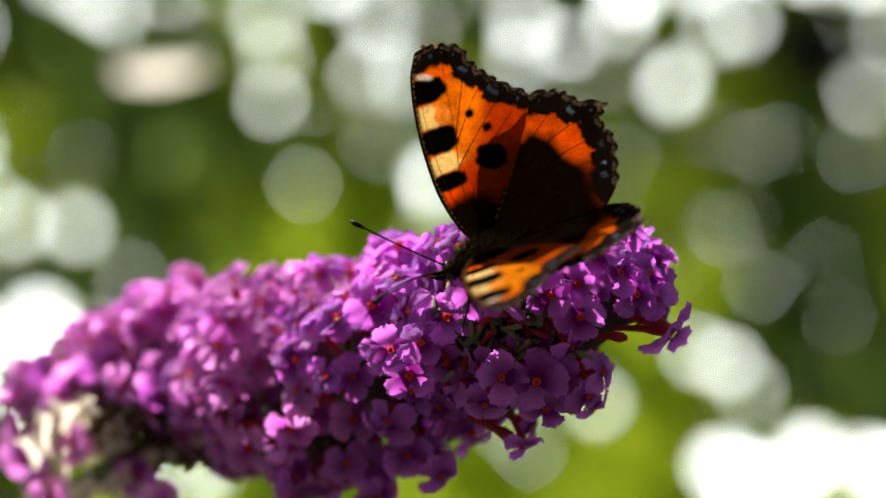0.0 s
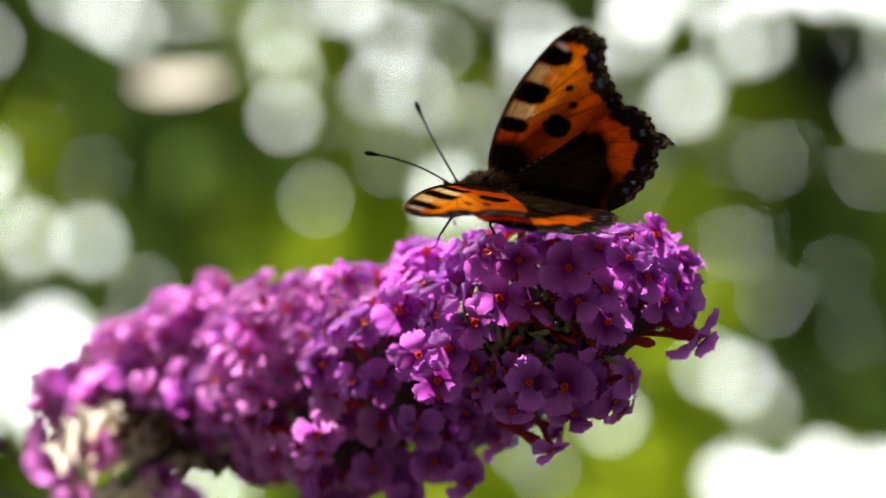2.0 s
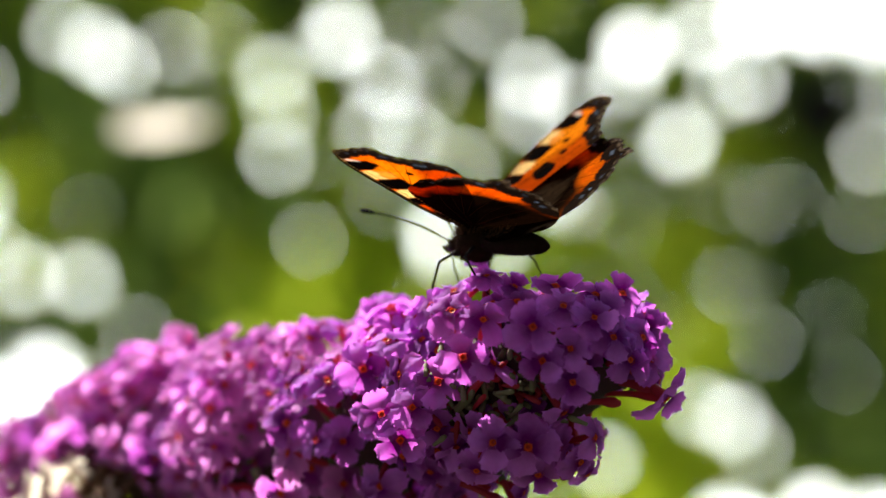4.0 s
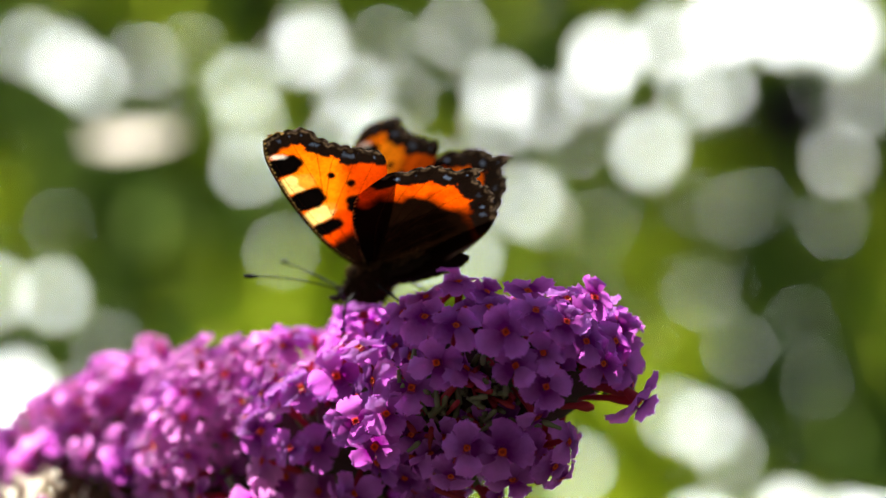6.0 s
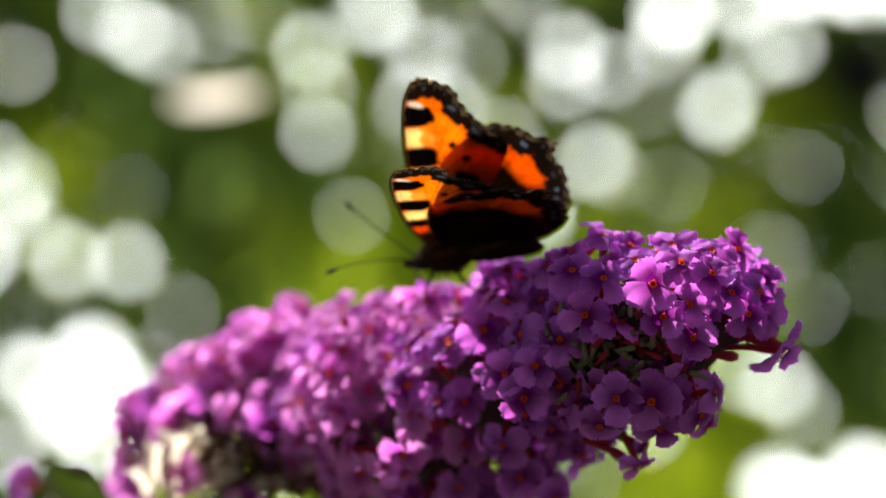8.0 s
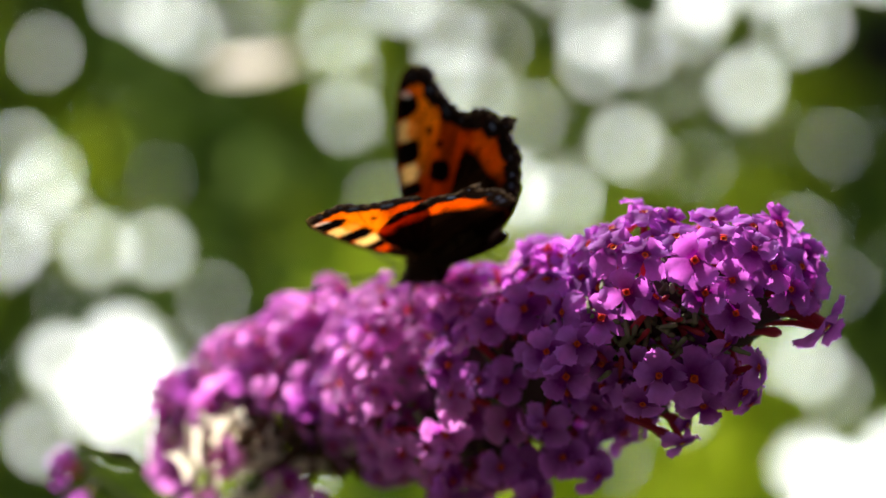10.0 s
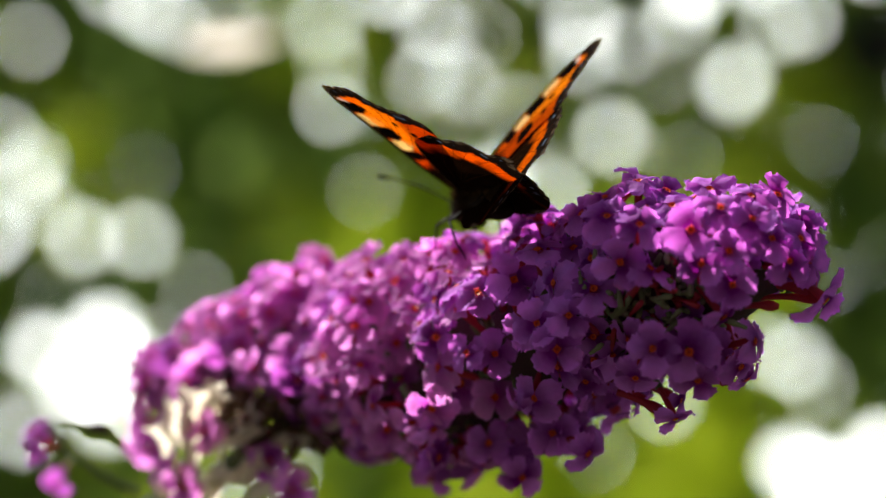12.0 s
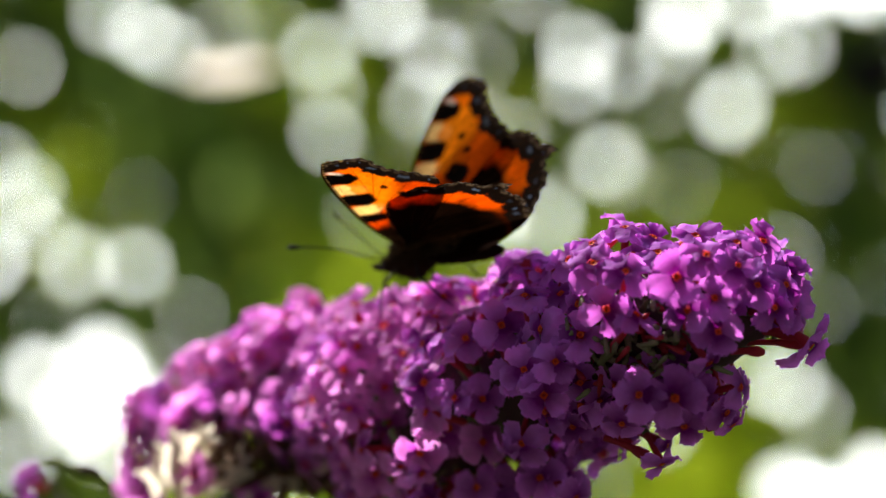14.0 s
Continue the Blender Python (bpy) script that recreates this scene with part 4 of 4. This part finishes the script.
def butterfly():
    rng = random.Random(3)
    bm = bmesh.new()
    ball(bm, (0.6, 0, -1.2), (3.5, 2.1, 3.0))
    fur(bm, rng, 1100, (0.6, 0, -1.2), (3.5, 2.1, 3.0), 0.9, (-0.5, 0, 0.1))
    root = new("butterfly")
    tagged(root, "orange butterfly with black and yellow markings feeding on the panicle", "butterfly")
    part("thorax", bm, FUR, root, "brown furry thorax")
    bm = bmesh.new()
    fur(bm, rng, 1500, (0.4, 0, -1.0), (3.4, 2.0, 2.9), 1.5, (-1.2, 0, 0.0), 0.35)
    fur(bm, rng, 700, (-4.5, 0, -1.6), (4.0, 1.4, 1.4), 1.6, (-1.4, 0, 0.1), 0.3)
    part("back_hair", bm, BUFF, root, "golden-brown hair on the back")
    bm = bmesh.new()
    line = [(-1.8 - 11.6 * k / 15, 0, -1.4 - 2.3 * (k / 15) ** 1.2) for k in range(16)]
    girth = [1.25, 1.45, 1.35, 1.6, 1.45, 1.65, 1.5, 1.6, 1.42, 1.5, 1.3, 1.32, 1.1, 1.0, 0.7, 0.25]
    sweep(bm, [Vector(p) * MM for p in line], [1.12 * g * MM for g in girth], 14)
    for k in range(3, 14, 2):
        fur(bm, rng, 70, line[k], (0.8, girth[k] * 1.06, girth[k] * 1.06), 0.45, (-1.2, 0, 0))
    part("abdomen", bm, FUR_DARK, root, "dark tapering abdomen")
    bm = bmesh.new()
    ball(bm, (4.4, 0, -1.3), (1.15, 1.2, 1.1))
    fur(bm, rng, 260, (4.4, 0, -1.3), (1.1, 1.15, 1.05), 0.6, (0.3, 0, 0.2))
    head = part("head", bm, FUR, root)
    for s in (-1, 1):
        bm = bmesh.new()
        ball(bm, (4.7, s * 0.95, -1.25), (0.62, 0.45, 0.68))
        part("eye", bm, EYE_MAT, head, "dark glossy compound eye")
        bm = bmesh.new()
        sweep(bm, [Vector(p) * MM for p in ((5.1, s * 0.3, -1.7), (5.9, s * 0.4, -1.6), (6.6, s * 0.4, -1.1), (7.1, s * 0.35, -0.8))], [0.3 * MM, 0.36 * MM, 0.3 * MM, 0.06 * MM], 7)
        part("palp", bm, FUR, head)
        bm = bmesh.new()
        pts = [Vector((5.0 + 9.0 * k / 24, s * (0.5 + 6.6 * k / 24 - 0.6 * math.sin(k / 24 * 3.1)), -0.5 + 6.8 * k / 24 + 0.5 * math.sin(k / 24 * 3.1))) * MM for k in range(25)]
        rad = [(0.13 if k % 2 else 0.105) * MM for k in range(21)] + [0.22 * MM, 0.33 * MM, 0.34 * MM, 0.16 * MM]
        sweep(bm, pts, rad, 7)
        part("antenna", bm, CHITIN, head, "thin black clubbed antenna")
    bm = bmesh.new()
    pts = catmull([(5.3, 0, -1.9), (6.2, 0, -3.4), (6.0, 0, -5.4), (5.4, 0, -7.0)], 5)
    sweep(bm, [p * MM for p in pts], [0.11 * MM] * len(pts), 6)
    part("proboscis", bm, CHITIN, head)
    for s in (-1, 1):
        for x0, reach, knee, fall in ((2.0, 3.2, 4.4, -7.5), (-0.6, -3.6, 4.6, -7.5)):
            bm = bmesh.new()
            pts = [(x0, s * 1.2, -1.6), (x0 + reach * 0.45, s * knee, -2.6), (x0 + reach * 1.0, s * (knee + 0.6), -5.6), (x0 + reach * 1.25, s * (knee + 0.3), fall), (x0 + reach * 1.5, s * (knee + 0.7), fall - 0.6)]
            sweep(bm, [Vector(p) * MM for p in pts], [0.26 * MM, 0.2 * MM, 0.13 * MM, 0.1 * MM, 0.06 * MM], 7)
            part("leg", bm, CHITIN, root)
    wings = [wing("forewing", root, False, False), wing("forewing", root, True, False), wing("hindwing", root, False, True), wing("hindwing", root, True, True)]
    return root, wings


insect, WINGS = butterfly()

# ---- dry grass stalk and a spent flower spike in front of the hedge ----
bm = bmesh.new()
sweep(bm, catmull([(-0.075, 0.45, -0.03), (-0.080, 0.45, 0.6), (-0.083, 0.45, 1.2), (-0.0995, 0.45, 1.3565)], 5), [(0.9 - 0.04 * k) * MM for k in range(16)], 7)
dry = part("dry_stalk", bm, CALYX)
tagged(dry, "thin grass stalk with one dry cream leaf blade", "dry grass")
bm = bmesh.new()
leaf_shape(bm, pose(-0.1002, 0.45, 1.3564, 112, 0, 0), 0.0275, 0.105)
part("leaf_blade", bm, DRY, dry)

bm = bmesh.new()
spike_line = catmull([(0.36, 1.85, -0.01), (0.355, 1.85, 0.8), (0.33, 1.85, 1.4), (0.305, 1.85, 1.445), (0.318, 1.85, 1.482)], 6)
sweep(bm, spike_line, [4 * MM - 2.5 * MM * k / len(spike_line) for k in range(len(spike_line))], 7)
spent = part("spent_flower_spike", bm, BRANCH)
tagged(spent, "dark brown spent flower spike standing before the hedge", "flower")
bm = bmesh.new()
grit = random.Random(5)
for n in range(420):
    p = spike_line[-1].lerp(spike_line[-8], grit.random()) + Vector((grit.gauss(0, 13), grit.gauss(0, 9), grit.gauss(0, 9))) * MM
    leaf_shape(bm, Matrix.Translation(p) @ Euler((grit.uniform(0, 6), grit.uniform(0, 6), grit.uniform(0, 6))).to_matrix().to_4x4(), 0.014, 0.3)
seeds = part("seed_growth", bm, DEAD, spent)
tagged(seeds, "dark dry seed capsules", kind="stuff")


# seconds; place in millimetres; heading, tilt and roll; lift of the near and the far wings; what the hindwings add to it; how far the fore and hind wings are drawn forward
FLUTTER = [
    (0, 4.8, -11.3, 1299.7, -5, 21, -50, 33, 33, -5, -4, 5, 3),
    (0.5, 4.9, -11.0, 1300.8, 1, 18, -54, 33, 29, -5, -4, 6, 3),
    (0.8, 4.4, -10.1, 1304.3, -2, 10, -66, 44, 47, -5, -4, -1, -1),
    (1, 4.8, -10.6, 1304.1, -16, 5, -54, 21, 21, -4, -4, 1, -3),
    (1.3, 3.2, -7.0, 1304.6, -22, 4, -44, 36, 33, -5, -4, 6, 2),
    (1.5, 2.0, -5.0, 1306.4, -17, -4, -39, 32, 32, -5, -4, 5, 3),
    (1.8, -0.4, -1.0, 1307.2, -19, 4, -38, 30, 33, -5, -4, 3, -1),
    (2, 2.4, -1.4, 1308.7, -25, -11, -31, 22, 25, -5, -4, 4, 3),
    (2.3, 2.1, 2.1, 1307.7, -36, 5, -35, 48, 41, -5, -4, 3, 4),
    (2.5, 1.8, 2.3, 1306.8, -37, 6, -34, 43, 40, -5, -4, 4, 1),
    (2.7, 2.1, 4.4, 1311.5, -34, -12, -34, 28, 31, -5, -5, 1, 1),
    (3, 7.9, 3.1, 1315.0, -42, -34, -12, 28, 32, -5, -4, 3, 2),
    (3.2, 7.4, 4.0, 1313.1, -58, -22, -2, 17, 19, -5, -4, -1, 4),
    (5.3, 4.3, 6.3, 1309.8, -37, 17, -13, 63, 54, -5, -3, 2, -2),
    (5.5, 3.9, 5.3, 1314.4, -39, -9, -5, 44, 30, -5, -3, -0, -3),
    (5.8, -3.5, 10.0, 1311.8, -38, -3, -10, 37, 21, -12, -4, -3, 0),
    (6, -5.0, 11.6, 1306.4, -22, 22, -10, 51, 44, -12, -4, 6, -4),
    (6.3, -7.2, 12.2, 1306.4, -17, 22, -14, 49, 43, -12, -4, 6, -5),
    (6.5, -5.8, 11.5, 1305.3, -19, 20, -14, 50, 42, -12, -4, 3, -3),
    (6.8, -2.9, 10.2, 1309.7, -13, 1, -5, 32, 33, -5, -4, 3, 1),
    (7, -6.4, 12.0, 1308.9, -8, 2, -6, 34, 35, -4, -5, 5, 2),
    (7.2, -11.1, 15.3, 1303.7, -5, 16, -9, 32, 39, -4, -5, 5, 2),
    (7.5, -12.0, 15.3, 1300.5, -14, 40, -38, 42, 48, -5, -4, 0, -3),
    (7.8, -13.8, 16.3, 1303.7, -19, 16, -50, 65, 78, -4, -4, -2, 1),
    (8, -14.4, 17.3, 1303.8, -24, 11, -45, 66, 82, -4, -5, -7, 2),
    (8.2, -14.5, 16.8, 1298.5, -17, 21, -22, 24, 26, -5, -4, 2, 0),
    (8.5, -18.4, 18.4, 1297.3, -26, 33, -39, 40, 36, -5, -4, 2, -1),
    (8.7, -23.5, 22.6, 1298.8, -25, 33, -36, 42, 44, -5, -4, 2, -1),
    (10.8, -20.4, 20.9, 1300.2, -49, 20, -33, 43, 50, -5, -4, -7, -1),
    (11, -18.5, 19.2, 1300.0, -47, 21, -29, 47, 44, -5, -4, -7, -5),
    (11.3, -18.0, 19.5, 1304.1, -42, 2, -27, 34, 33, -5, -4, -11, 2),
    (11.5, -16.8, 18.3, 1307.3, -46, -8, -16, 31, 32, -5, -3, -7, -3),
    (11.7, -14.1, 17.0, 1307.0, -60, -7, -12, 46, 49, -5, -4, -14, -3),
    (12, -15.0, 17.9, 1303.8, -70, 5, -14, 46, 36, -4, 0, -9, -19),
    (12.5, -16.5, 18.9, 1303.9, -73, 10, -18, 59, 47, -5, 0, -16, -22),
    (13, -18.2, 19.3, 1306.8, -42, -7, -8, 42, 39, -5, -3, -8, -1),
    (13.5, -21.0, 21.3, 1304.1, -32, 8, -16, 43, 43, -5, -3, -6, -2),
    (14, -21.3, 21.6, 1303.1, -31, 12, -21, 43, 39, -5, -4, -3, -3),
]


def motions():
    walk(insect, [(t, pose(x * MM, y * MM, z * MM, roll, tilt, 180 + head)) for t, x, y, z, head, tilt, roll, *_ in FLUTTER])
    for ob, sign, lift, extra, sweep_at in zip(WINGS, (1, -1, 1, -1), (7, 8, 7, 8), (None, None, 9, 10), (11, 11, 12, 12)):
        walk(ob, [(row[0], pose(0, sign * 0.0012, 0.0006 if extra else 0.001, sign * (row[lift] + (row[extra] if extra else 0)))
                   @ pose(0, 0, 0, 0, 0, -sign * row[sweep_at])) for row in FLUTTER])
    # the dry stalk nods a little in the air
    walk(dry, [(t, pose(x * MM, 0, z * MM)) for t, x, z in ((0, 1.5, -3.8), (1.2, 2.4, -3.0), (3.2, 1.2, -2.8), (5.5, 1.6, -3.4), (7.0, 0.3, -1.2), (8.5, -2.6, -0.6), (11.0, 1.0, 6.4), (12.5, -3.6, 4.0), (14.0, -0.8, 6.6))])


motions()
